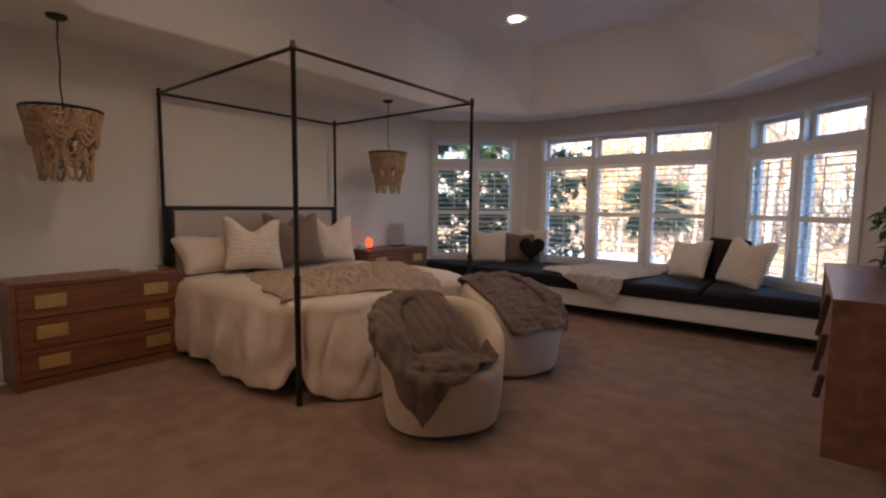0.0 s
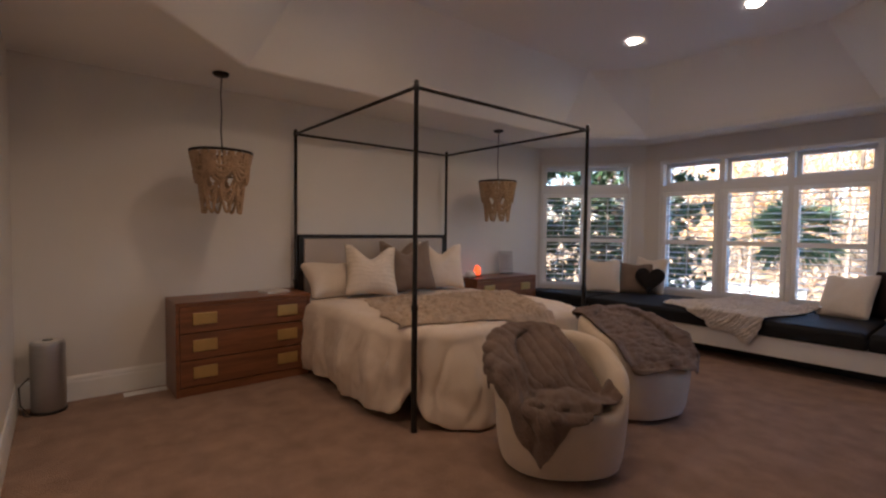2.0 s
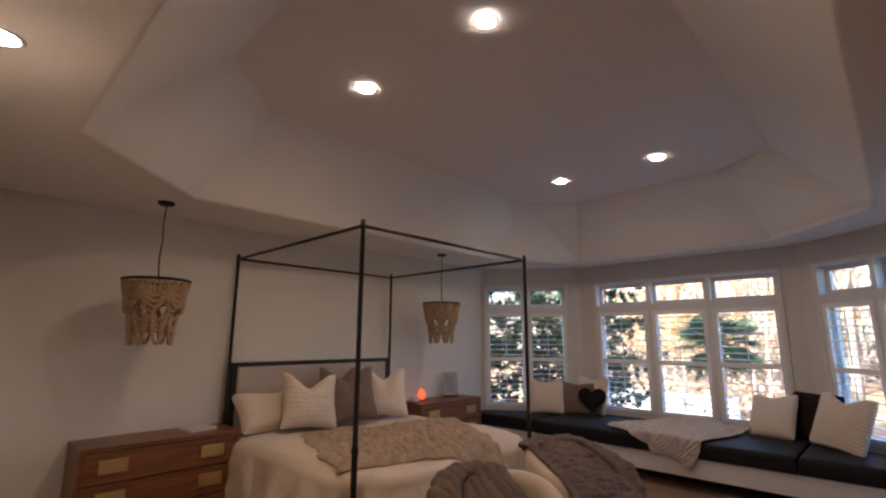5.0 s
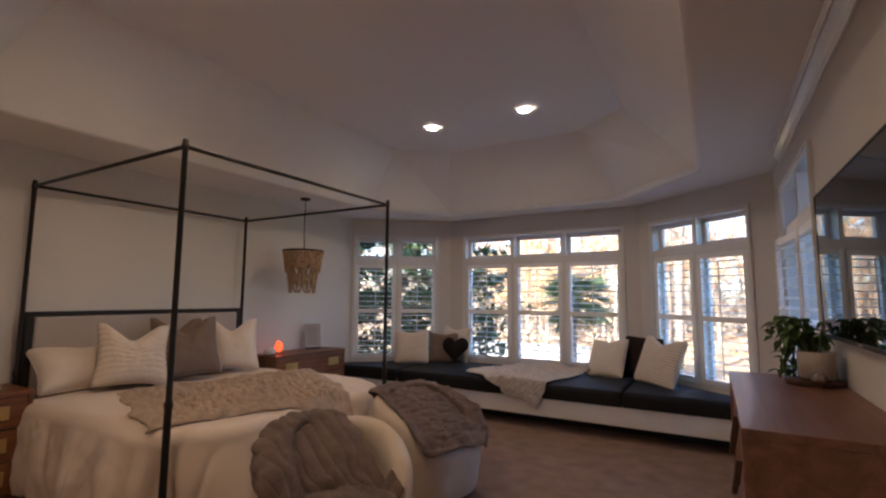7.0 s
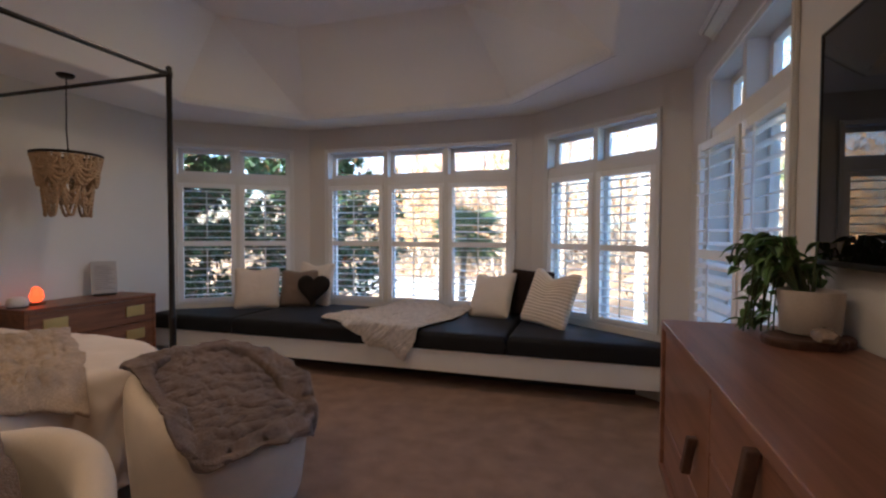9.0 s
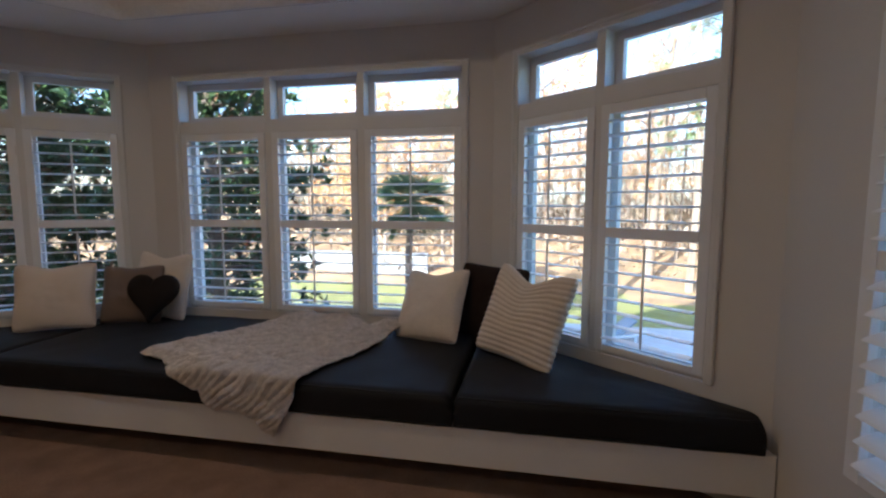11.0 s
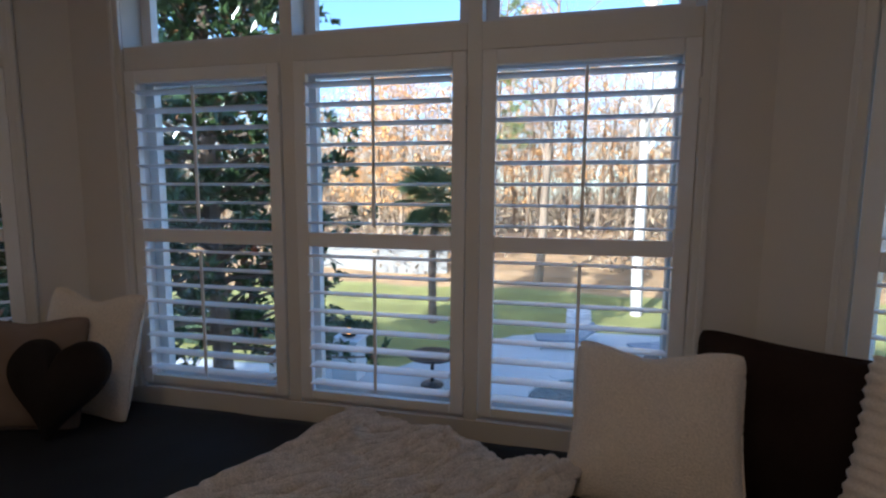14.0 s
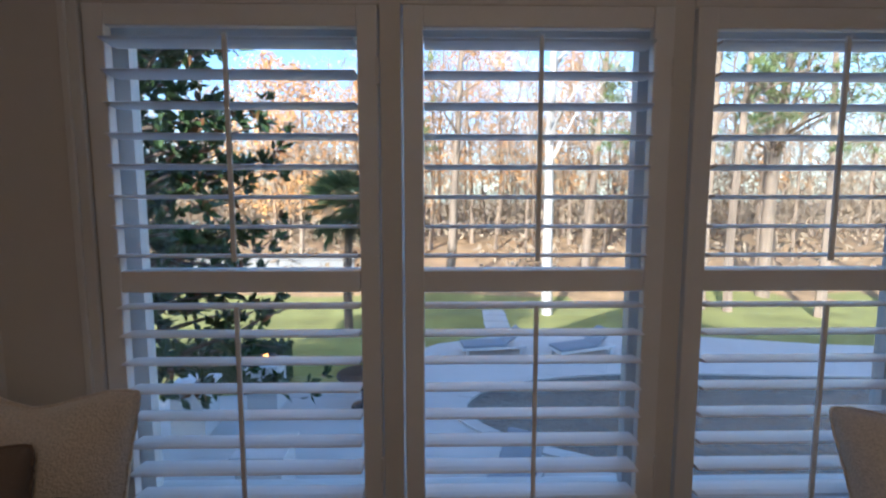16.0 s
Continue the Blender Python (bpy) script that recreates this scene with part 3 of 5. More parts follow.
def cushion(name, w, h, t, mat, label, m, chop=0.0, ribs=0, seed=0, category="pillow", pinch=0.07, group="", rib=0.085):
    """A filled cushion that stands on its lower edge: x across, z up, y through it."""
    n = 72 if ribs else 36
    bm = bmesh.new()
    for side in (1, -1):
        g = []
        for i in range(n + 1):
            row = []
            for j in range(n + 1):
                u, v = 2 * i / n - 1, 2 * j / n - 1
                soft = 1 - 0.07 * (u * v) ** 6
                x = w / 2 * u * (1 - pinch * (1 - v * v)) * soft
                z = h / 2 * v * (1 - pinch * (1 - u * u)) * soft
                th = t / 2 * max(0.0, (1 - u * u) * (1 - v * v)) ** 0.42
                if ribs:
                    th *= 1 + rib * math.sin(v * math.pi * ribs)
                    x += 0.004 * math.sin(v * math.pi * ribs) * u
                dent = chop_dent(chop, u, v)
                z -= dent
                th *= 1 - 0.3 * max(0.0, dent) / max(chop, 1e-6) * (1 if chop else 0)
                th += 0.05 * t * fbm(u * 1.6 + seed, v * 1.6, side * 2.0 + seed) * (1 - u * u) * (1 - v * v)
                row.append(bm.verts.new((x, side * th, z + h / 2)))
            g.append(row)
        for i in range(n):
            for j in range(n):
                bm.faces.new((g[i][j], g[i + 1][j], g[i + 1][j + 1], g[i][j + 1]))
    bmesh.ops.remove_doubles(bm, verts=bm.verts, dist=0.0004)
    bmesh.ops.recalc_face_normals(bm, faces=bm.faces)
    ob = part(name, bm, mat, None, smooth=True)
    ob.matrix_basis = m
    if not ribs:
        # the sewn edge, all the way round
        edge, k = [], 26
        for a, b in (((-1, -1), (1, -1)), ((1, -1), (1, 1)), ((1, 1), (-1, 1)), ((-1, 1), (-1, -1))):
            for i in range(k):
                u, v = a[0] + (b[0] - a[0]) * i / k, a[1] + (b[1] - a[1]) * i / k
                dent = chop_dent(chop, u, v)
                soft = 1 - 0.07 * (u * v) ** 6
                edge.append((w / 2 * u * (1 - pinch * (1 - v * v)) * soft, 0.0015 * math.sin(i * 2.1), h / 2 * v * (1 - pinch * (1 - u * u)) * soft - dent + h / 2))
        part("seam", tube(edge, 0.0042, 6, True), mat, ob, smooth=True)
    return tagged(ob, label, category, group)


BT = 0.748
# sleeping pillows lie at the headboard, decorative ones lean on them
for y, s in ((2.93, 1), (4.12, 5)):
    cushion("bed_pillow", 0.86, 0.48, 0.31, PILLOW_WHITE, "plump white sleeping pillow leaning on the headboard", pose(-4.31, y, BT - 0.02, -46, 0, 90), seed=s, pinch=0.13, chop=0.03)
cushion("throw_pillow", 0.58, 0.58, 0.30, PILLOW_KNIT, "ribbed cream knit pillow with a dented top, on the bed", pose(-4.05, 3.05, BT - 0.012, -26, 4, 72), chop=0.15, ribs=11, seed=2, rib=0.012, pinch=0.15)
cushion("throw_pillow", 0.56, 0.60, 0.28, PILLOW_GREY, "taupe linen pillow with a dented top, on the bed", pose(-4.02, 3.56, BT - 0.01, -22, -4, 70), chop=0.14, seed=3, pinch=0.14)
cushion("throw_pillow", 0.54, 0.56, 0.18, PILLOW_GREY, "taupe linen pillow propped behind other pillows", pose(-4.32, 3.62, BT, -14, 2, 90), chop=0.13, seed=9, pinch=0.09)
cushion("throw_pillow", 0.56, 0.59, 0.29, PILLOW_WHITE, "plain cream pillow with a dented top, on the bed", pose(-4.10, 4.04, BT - 0.01, -24, 3, 68), chop=0.14, seed=4, pinch=0.14)


def ruched(a, b, amp, f1=16.0, seed=0.0):
    """Relief of a ruched fur throw: soft rows with puffs along them."""
    row = abs(math.sin(a * f1 + 3.2 * fbm(a * 2.6, b * 4.4, seed, 3))) ** 0.75
    puff = max(0.0, min(1.0, 0.5 + 1.1 * fbm(a * f1 * 0.34, b * f1 * 0.26, seed + 3, 2)))
    crease = max(0.0, 1 - 3.2 * abs(fbm(a * f1 * 0.42, b * f1 * 0.16, seed + 6, 2)))
    return amp * (0.25 * row + 0.5 * row * puff - 0.55 * crease) + amp * 0.8 * fbm(a * 7, b * 5, seed + 9, 2)


def bed_throw(u, v):
    c = [Vector((-3.98, 2.92)), Vector((-2.70, 2.46)), Vector((-2.30, 3.84)), Vector((-3.62, 4.62))]
    p = c[0].lerp(c[1], u).lerp(c[3].lerp(c[2], u), v)
    calm = min(1.0, 9 * min(u, 1 - u, v, 1 - v))
    edge = 0.035 * fbm(u * 5, v * 5, 6.0)
    x, y = p.x + edge, p.y + edge
    z = bed_top(x, y) + 0.022 + calm * ruched(v * 1.5, u * 1.3, 0.036, 46, 1.0) + 0.03 * max(0, fbm(u * 3, v * 3, 8.0))
    over_s, over_f = BY0 + 0.02 - y, x - (BX1 - 0.05)
    if over_s > 0:
        z -= over_s * 1.15
        y += over_s * 0.6
    if over_f > 0:
        z -= over_f * 1.2
    z -= 0.018 * (max(0, abs(2 * u - 1) - 0.93) + max(0, abs(2 * v - 1) - 0.93)) / 0.07
    return Vector((x, y, z))


ob = part("bed_throw", sheet(150, 190, bed_throw), FUR_BEIGE, None, smooth=True)
tagged(ob, "ruched beige faux fur throw lying across the bed", "throw blanket")
thicken(ob, 0.014, 1.0)


# ---- chests beside the bed ----
def make_chest(m, label):
    root = thing("chest_of_drawers", m, label, "chest", "bedside chests")
    w, d, h = 1.17, 0.47, 0.80      # along y, along x, height; front looks to +x
    part("top", box(-d + 0.002, 0.004, 0, w, h - 0.035, h, 0.003), WALNUT, root)
    for y in (0, w - 0.03):
        part("side_panel", box(-d, 0.0, y, y + 0.03, 0.0, h - 0.035, 0.003), WALNUT, root)
    part("back_panel", box(-d, -d + 0.015, 0.03, w - 0.03, 0.02, h - 0.035), WALNUT, root)
    part("plinth", box(-0.03, -0.012, 0.03, w - 0.03, 0.0, 0.075, 0.002), WALNUT, root)
    z0, hh = 0.078, (h - 0.035 - 0.078) / 3
    for i in range(3):
        za = z0 + i * hh
        dr = part("drawer_front", box(-0.022, -0.002, 0.033, w - 0.033, za + 0.004, za + hh - 0.004, 0.003), WALNUT, root)
        for yc in (0.225, 0.94):
            zc = za + hh * 0.52
            part("handle", box(-0.001, 0.012, yc - 0.095, yc + 0.095, zc - 0.05, zc + 0.05, 0.004), BRASS, dr, "square brushed brass plate handle")
    return root


chest = make_chest(pose(-4.25, 1.30, 0), "walnut chest of three drawers with square brass plates, beside the bed")
copy_thing(chest, pose(-4.25, 4.73, 0))

# ---- bead pendants ----
def strand(points, radius):
    """A string of touching beads along a curve, as one bulging tube."""
    pts, sizes = [], []
    per = 4
    for p, q in zip(points, points[1:]):
        for k in range(per):
            pts.append(p.lerp(q, k / per))
            sizes.append(0.45 + 0.55 * abs(math.sin(math.pi * (k / per))))
    pts.append(points[-1])
    sizes.append(0.45)
    n = len(sizes)
    return tube(pts, radius, 6, taper=lambda t: sizes[min(n - 1, round(t * (n - 1)))])


def swag(a0, a1, r0, z0, sag, pull, count):
    pts = []
    for i in range(count + 1):
        k = i / count
        a = a0 + (a1 - a0) * k
        c = 4 * k * (1 - k)
        pts.append(Vector(((r0 - pull * c) * math.cos(a), (r0 - pull * c) * math.sin(a), z0 - sag * c)))
    return pts


def make_pendant(m, label):
    root = thing("pendant_lamp", m, label, "pendant lamp", "bead pendants")
    part("ceiling_rose", lathe([(0.005, -0.03), (0.05, -0.028), (0.066, -0.012), (0.066, 0.0)], 24), IRON, root, smooth=True)
    # a chain hung a little slack
    cord = [Vector((0.004 * math.sin(i * 0.225), 0.004 * math.cos(i * 0.325), -0.02 - i * 0.01625)) for i in range(41)]
    part("chain", tube(cord, 0.0075, 6, taper=lambda t: 0.55 + 0.45 * (round(t * 40) % 2)), IRON, root, smooth=True)
    zr = -0.675
    part("ring", tube([(0.245 * math.cos(i * math.tau / 40), 0.245 * math.sin(i * math.tau / 40), zr) for i in range(40)], 0.011, 8, True), IRON, root, smooth=True)
    for k in range(3):
        a = k * math.tau / 3
        part("spoke", tube([(0, 0, zr + 0.005), (0.24 * math.cos(a), 0.24 * math.sin(a), zr)], 0.004, 6), IRON, root)
    n = 8
    step = math.tau / n
    for r, sag, span, cnt in ((0.240, 0.075, 1.25, 12), (0.242, 0.125, 1.5, 16), (0.240, 0.175, 1.6, 19), (0.234, 0.215, 1.5, 20), (0.226, 0.25, 1.2, 20)):
        for k in range(n):
            a = k * step + 0.13 * math.sin(k * 5.0)
            part("bead_strand", strand(swag(a, a + step * span, r, zr - 0.012, sag, 0.03, cnt), 0.0175), BEAD_WOOD, root, smooth=True)
    part("inner_ring", tube([(0.19 * math.cos(i * math.tau / 32), 0.19 * math.sin(i * math.tau / 32), zr - 0.19) for i in range(32)], 0.006, 6, True), IRON, root, smooth=True)
    for k in range(5 * n):
        a = k * step / 5
        part("bead_strand", strand([Vector((0.235 * math.cos(a), 0.235 * math.sin(a), zr - 0.012)).lerp(Vector((0.19 * math.cos(a), 0.19 * math.sin(a), zr - 0.2)), t / 9) for t in range(10)], 0.014), BEAD_WOOD, root, smooth=True)
    for sag, r, span, cnt in ((0.14, 0.188, 1.0, 12), (0.23, 0.190, 1.0, 16), (0.325, 0.182, 1.0, 21), (0.20, 0.180, 1.35, 16)):
        for k in range(n):
            a = (k + 0.5) * step
            part("bead_strand", strand(swag(a, a + step * span, r, zr - 0.19, sag, 0.03, cnt), 0.0145), BEAD_WOOD, root, smooth=True)
    return root


pend = make_pendant(pose(-4.24, 1.665, SOFFIT), "dark ringed pendant draped with swags of pale wooden beads")
copy_thing(pend, pose(-4.24, 5.07, SOFFIT, 0, 0, 17))

# ---- small things on the chests ----
root = thing("salt_lamp", pose(-4.52, 4.985, 0.80), "small glowing orange salt rock lamp on the chest", "salt lamp")
part("base", lathe([(0.058, 0.0), (0.062, 0.004), (0.062, 0.018), (0.05, 0.022)], 20), WALNUT, root, "dark round wooden base")
bm = bmesh.new()
bmesh.ops.create_icosphere(bm, subdivisions=3, radius=1.0)
for v in bm.verts:
    k = 1 + 0.16 * fbm(v.co.x * 1.7, v.co.y * 1.7, v.co.z * 1.7 + 4)
    zz = v.co.z * k
    v.co = Vector((v.co.x * k * 0.05 * (1 - 0.22 * zz), v.co.y * k * 0.05 * (1 - 0.22 * zz), 0.088 + 0.071 * zz))
    v.co.z = max(0.02, v.co.z)
part("salt_rock", bm, SALT, root, "glowing orange salt crystal")

root = thing("picture_frame", pose(-4.55, 5.60, 0.80, -10, 0, 62), "pale print in a thin clear frame on a small stand", "picture frame")
part("panel", box(-0.105, 0.105, -0.006, 0.006, 0.02, 0.34, 0.003), FRAME_GREY, root)
for i in range(13):
    part("print_line", box(-0.08, 0.08 - 0.012 * (i * 7 % 5), -0.0075, -0.0062, 0.06 + i * 0.019, 0.068 + i * 0.019), PRINT, root)
part("stand", box(-0.09, 0.09, -0.03, 0.045, 0.0, 0.02, 0.004), IRON, root)

root = thing("diffuser", pose(-4.48, 4.82, 0.80), "small rounded white diffuser on the bedside chest", "diffuser")
part("body", lathe([(0.055, 0.0), (0.07, 0.01), (0.074, 0.04), (0.06, 0.075), (0.03, 0.088), (0.012, 0.09)], 24), PLASTIC_WHITE, root, smooth=True)
part("base", lathe([(0.066, -0.0), (0.072, 0.006), (0.07, 0.012)], 24), BLACK_PLASTIC, root)

root = thing("book", pose(-4.50, 2.20, 0.80, 0, 0, 12), "thin pale closed book lying on the chest", "book")
part("cover", box(-0.09, 0.09, -0.12, 0.12, 0.0, 0.003, 0.001), PAPER, root)
part("pages", box(-0.086, 0.088, -0.117, 0.117, 0.003, 0.017), PLASTIC_WHITE, root)
part("cover", box(-0.09, 0.09, -0.12, 0.12, 0.017, 0.020, 0.001), PAPER, root)

# ---- air purifier and floor vent ----
root = thing("air_purifier", pose(-4.57, 0.49, 0), "brushed silver cylinder air purifier on the carpet by the wall", "air purifier")
part("body", lathe([(0.104, 0.02), (0.108, 0.03), (0.108, 0.53), (0.104, 0.545), (0.09, 0.548)], 36), STEEL, root, smooth=True)
part("base", lathe([(0.112, 0.0), (0.114, 0.006), (0.112, 0.02), (0.10, 0.021)], 36), BLACK_PLASTIC, root)
part("top_grille", lathe([(0.092, 0.545), (0.088, 0.553), (0.04, 0.553), (0.036, 0.546)], 32), PLASTIC_WHITE, root)
part("top_button", lathe([(0.034, 0.546), (0.032, 0.557), (0.01, 0.558)], 24), BLACK_PLASTIC, root)
cord = [Vector((-0.11 - 0.0, 0.02, 0.2)), Vector((-0.06, -0.12, 0.26)), Vector((0.02, -0.17, 0.22)), Vector((0.09, -0.16, 0.10)), Vector((0.12, -0.10, 0.02)), Vector((0.06, -0.14, 0.008)), Vector((-0.1, -0.16, 0.008))]
part("cord", tube(cord, 0.005, 6), BLACK_PLASTIC, root, smooth=True)

root = thing("floor_vent", pose(-4.62, 1.13, 0.0), "white slotted metal floor register set in the carpet", "floor vent")
part("rim", box(-0.055, 0.055, -0.16, 0.16, 0.0, 0.006, 0.002), TRIM, root)
for i in range(12):
    part("slat", box(-0.042, 0.042, -0.145 + i * 0.0255, -0.131 + i * 0.0255, 0.006, 0.010), TRIM, root)

# ---- barrel chairs with throws ----
def chair_rim(a):
    """Rim height by the angle from the front."""
    k = max(0.0, min(1.0, (abs(a) - 0.62) / 0.55))
    k2 = max(0.0, min(1.0, (abs(a) - 0.62) / 2.1))
    return 0.41 + 0.16 * k * k * (3 - 2 * k) + 0.17 * k2 * k2 * (3 - 2 * k2)


def super_r(a, r, e=2.5):
    return r / (abs(math.cos(a)) ** e + abs(math.sin(a)) ** e) ** (1 / e)


def make_chair(m, label):
    root = thing("barrel_chair", m, label, "armchair", "barrel chairs")
    prof_n = 18

    def shell(u, v):
        a = u * math.tau - math.pi
        rim, th = chair_rim(a), 0.115
        ro = super_r(a, 0.40)
        j = v * (prof_n - 1)
        if j <= 7:
            k = j / 7
            z = 0.035 + k * (rim - 0.06 - 0.035)
            r = ro * (0.91 + 0.09 * min(1, k * 1.25) ** 0.7)
            if k < 0.02:
                r *= 0.985
        elif j <= 13:
            t = (j - 7) / 6 * math.pi
            r = ro - th / 2 + th / 2 * math.cos(t)
            z = rim - 0.06 + 0.06 * math.sin(t)
        else:
            k = (j - 13) / 4
            z = rim - 0.06 - k * max(0.0, rim - 0.06 - 0.33)
            r = ro - th - 0.01 * k
        return Vector((r * math.cos(a), r * math.sin(a), z))

    part("shell", sheet(96, prof_n, shell, True), CREAM_BOUCLE, root, smooth=True)

    def seat(u, v):
        a = u * math.tau
        r = super_r(a, 0.285)
        k = v
        if k < 0.7:
            return Vector((r * k / 0.7 * 0.9 * math.cos(a), r * k / 0.7 * 0.9 * math.sin(a), 0.435 - 0.01 * (k / 0.7) ** 3))
        t = (k - 0.7) / 0.3 * math.pi / 2
        rr = r * (0.9 + 0.1 * math.sin(t))
        return Vector((rr * math.cos(a), rr * math.sin(a), 0.425 - 0.095 * (1 - math.cos(t))))

    part("seat_cushion", sheet(64, 14, seat, True), CREAM_BOUCLE, root, smooth=True)
    part("base", lathe([(0.30, 0.0), (0.305, 0.005), (0.305, 0.037), (0.30, 0.04)], 40), BLACK_PLASTIC, root, "low black swivel base")
    return root


C1 = pose(-1.68, 2.99, 0, 0, 0, -38)
C2 = pose(-1.83, 4.17, 0, 0, 0, -16)
make_chair(C1, "cream boucle barrel chair with a fur throw over it")
make_chair(C2, "cream boucle barrel chair with its seat hidden by a throw")


def drape_height(x, y):
    """Top of a barrel chair at a point of its plan."""
    a = math.atan2(y, x)
    r = math.hypot(x, y)
    ro = super_r(a, 0.40)
    rim = chair_rim(a)
    if r <= ro - 0.115:
        k = max(0.0, (r - (ro - 0.18)) / 0.065)
        return 0.435 + max(0.0, rim - 0.435) * min(1, k) ** 2 * 0.92
    if r <= ro:
        return rim
    return rim


def throw_over(m, corners, label, seed, rows, hang, mat, taut=False):
    """A throw draped over a chair: the four corners of its spread plan, beyond the rim it hangs down."""
    c = [Vector(p) for p in corners]

    def base(u, v):
        p = c[0].lerp(c[1], u).lerp(c[3].lerp(c[2], u), v)
        p = p + 0.03 * Vector((fbm(u * 3, v * 3, seed), fbm(u * 3, v * 3, seed + 4)))
        a, r = math.atan2(p.y, p.x), p.length
        ro = super_r(a, 0.40)
        lift = 0.018 + 0.016 * fbm(u * 4, v * 4, seed + 2)
        if r <= ro - 0.02:
            z = drape_height(p.x, p.y)
            k = max(0.0, min(1.0, (0.33 - p.x) / 0.62)) if taut else max(0.0, min(1.0, (0.14 - p.x) / 0.44))
            z = max(z, 0.45 + (0.27 if taut else 0.285) * k ** 0.8 - 0.25 * p.y * p.y)
            return Vector((p.x, p.y, z + lift))
        over = r - (ro - 0.02)
        q = p.normalized()
        down = max(0.0, over - 0.03) * hang
        out = ro - 0.02 + min(over, 0.045) + lift * 0.8 + 0.012 * math.sin(a * 17 + seed)
        z = chair_rim(a) + 0.01 + lift * 0.5 * math.exp(-over * 14) - over * over * 4 * (over < 0.05) - down
        return Vector((q.x * out, q.y * out, max(0.05, z)))

    def f(u, v):
        p, e = base(u, v), 0.012
        n = (base(min(1, u + e), v) - base(max(0, u - e), v)).cross(base(u, min(1, v + e)) - base(u, max(0, v - e)))
        n = n.normalized() if n.length > 1e-9 else Vector((0, 0, 1))
        out = Vector((p.x, p.y, 0)).normalized() * 0.6 + Vector((0, 0, 1))
        if p.length and n.dot(out if math.hypot(p.x, p.y) > 0.36 else Vector((-0.5 * p.x, -0.5 * p.y, 1))) < 0:
            n = -n
        if taut:
            relief = ruched(v * 1.1, u * 0.9, 0.018, rows, seed)
        else:
            # even channels down the back that break into puckers on the seat
            k = max(0.0, min(1.0, (v - 0.56) / 0.12))
            row = abs(math.sin(u * 31 + (0.35 + 2.4 * k) * fbm(u * 1.8, v * 2.6, seed, 3))) ** 0.6
            relief = 0.018 * row * (1 - 0.35 * k) + 0.024 * k * fbm(u * 7, v * 9, seed + 5, 2)
        return p + n * relief * min(1.0, 10 * min(u, 1 - u, v, 1 - v))

    ob = part("chair_throw", sheet(160, 150, f), mat, None, smooth=True)
    ob.matrix_basis = m
    tagged(ob, label, "throw blanket", "chair throws")
    thicken(ob, 0.012, 1.0)
    sm = ob.modifiers.new("soft", "SMOOTH")
    sm.factor, sm.iterations = 0.5, 1


throw_over(C1, [(-0.66, -0.08), (-0.42, -0.70), (0.66, -0.32), (0.27, 0.30)], "grey-brown ruched faux fur throw draped over the chair back and seat", 1.0, 30, 0.95, FUR_GREY)
throw_over(C2, [(-0.50, 0.42), (-0.52, -0.30), (0.38, -0.36), (0.47, 0.42)], "grey-brown faux fur throw covering the whole chair seat", 6.0, 40, 0.5, FUR_GREY, True)

# ---- window seat ----
def seat_front(x):
    return 6.263 + 0.0066 * (x + 1.5)


root = thing("window_seat", pose(0, 0, 0), "white built-in bench filling the window bay, open underneath", "bench")
bm = bmesh.new()
pts = [(XW + 0.004, seat_front(XW) + 0.02), (0.745, seat_front(0.745) + 0.02), (0.745, 6.34), (-0.66, 7.49), (-3.44, 7.49), (XW + 0.02, 6.50)]
polygon_prism(bm, pts, 0.30, 0.352)
part("deck", bm, TRIM, root)
bm = bmesh.new()
polygon_prism(bm, [(XW + 0.004, seat_front(XW)), (0.752, seat_front(0.752)), (0.752, seat_front(0.752) + 0.019), (XW + 0.004, seat_front(XW) + 0.019)], 0.155, 0.356)
bmesh.ops.bevel(bm, geom=list(bm.edges), offset=0.003, segments=2, affect="EDGES")
part("fascia", bm, TRIM, root, "white painted front board")
# black upright sheet from floor to deck, set back behind the fascia
bm = bmesh.new()
polygon_prism(bm, [(XW + 0.004, 6.72), (0.4, 6.62), (0.4, 6.64), (XW + 0.004, 6.74)], 0.0, 0.30)
part("under_sheet", bm, BLACK_PLASTIC, root, "black upright sheet set back under the bench")


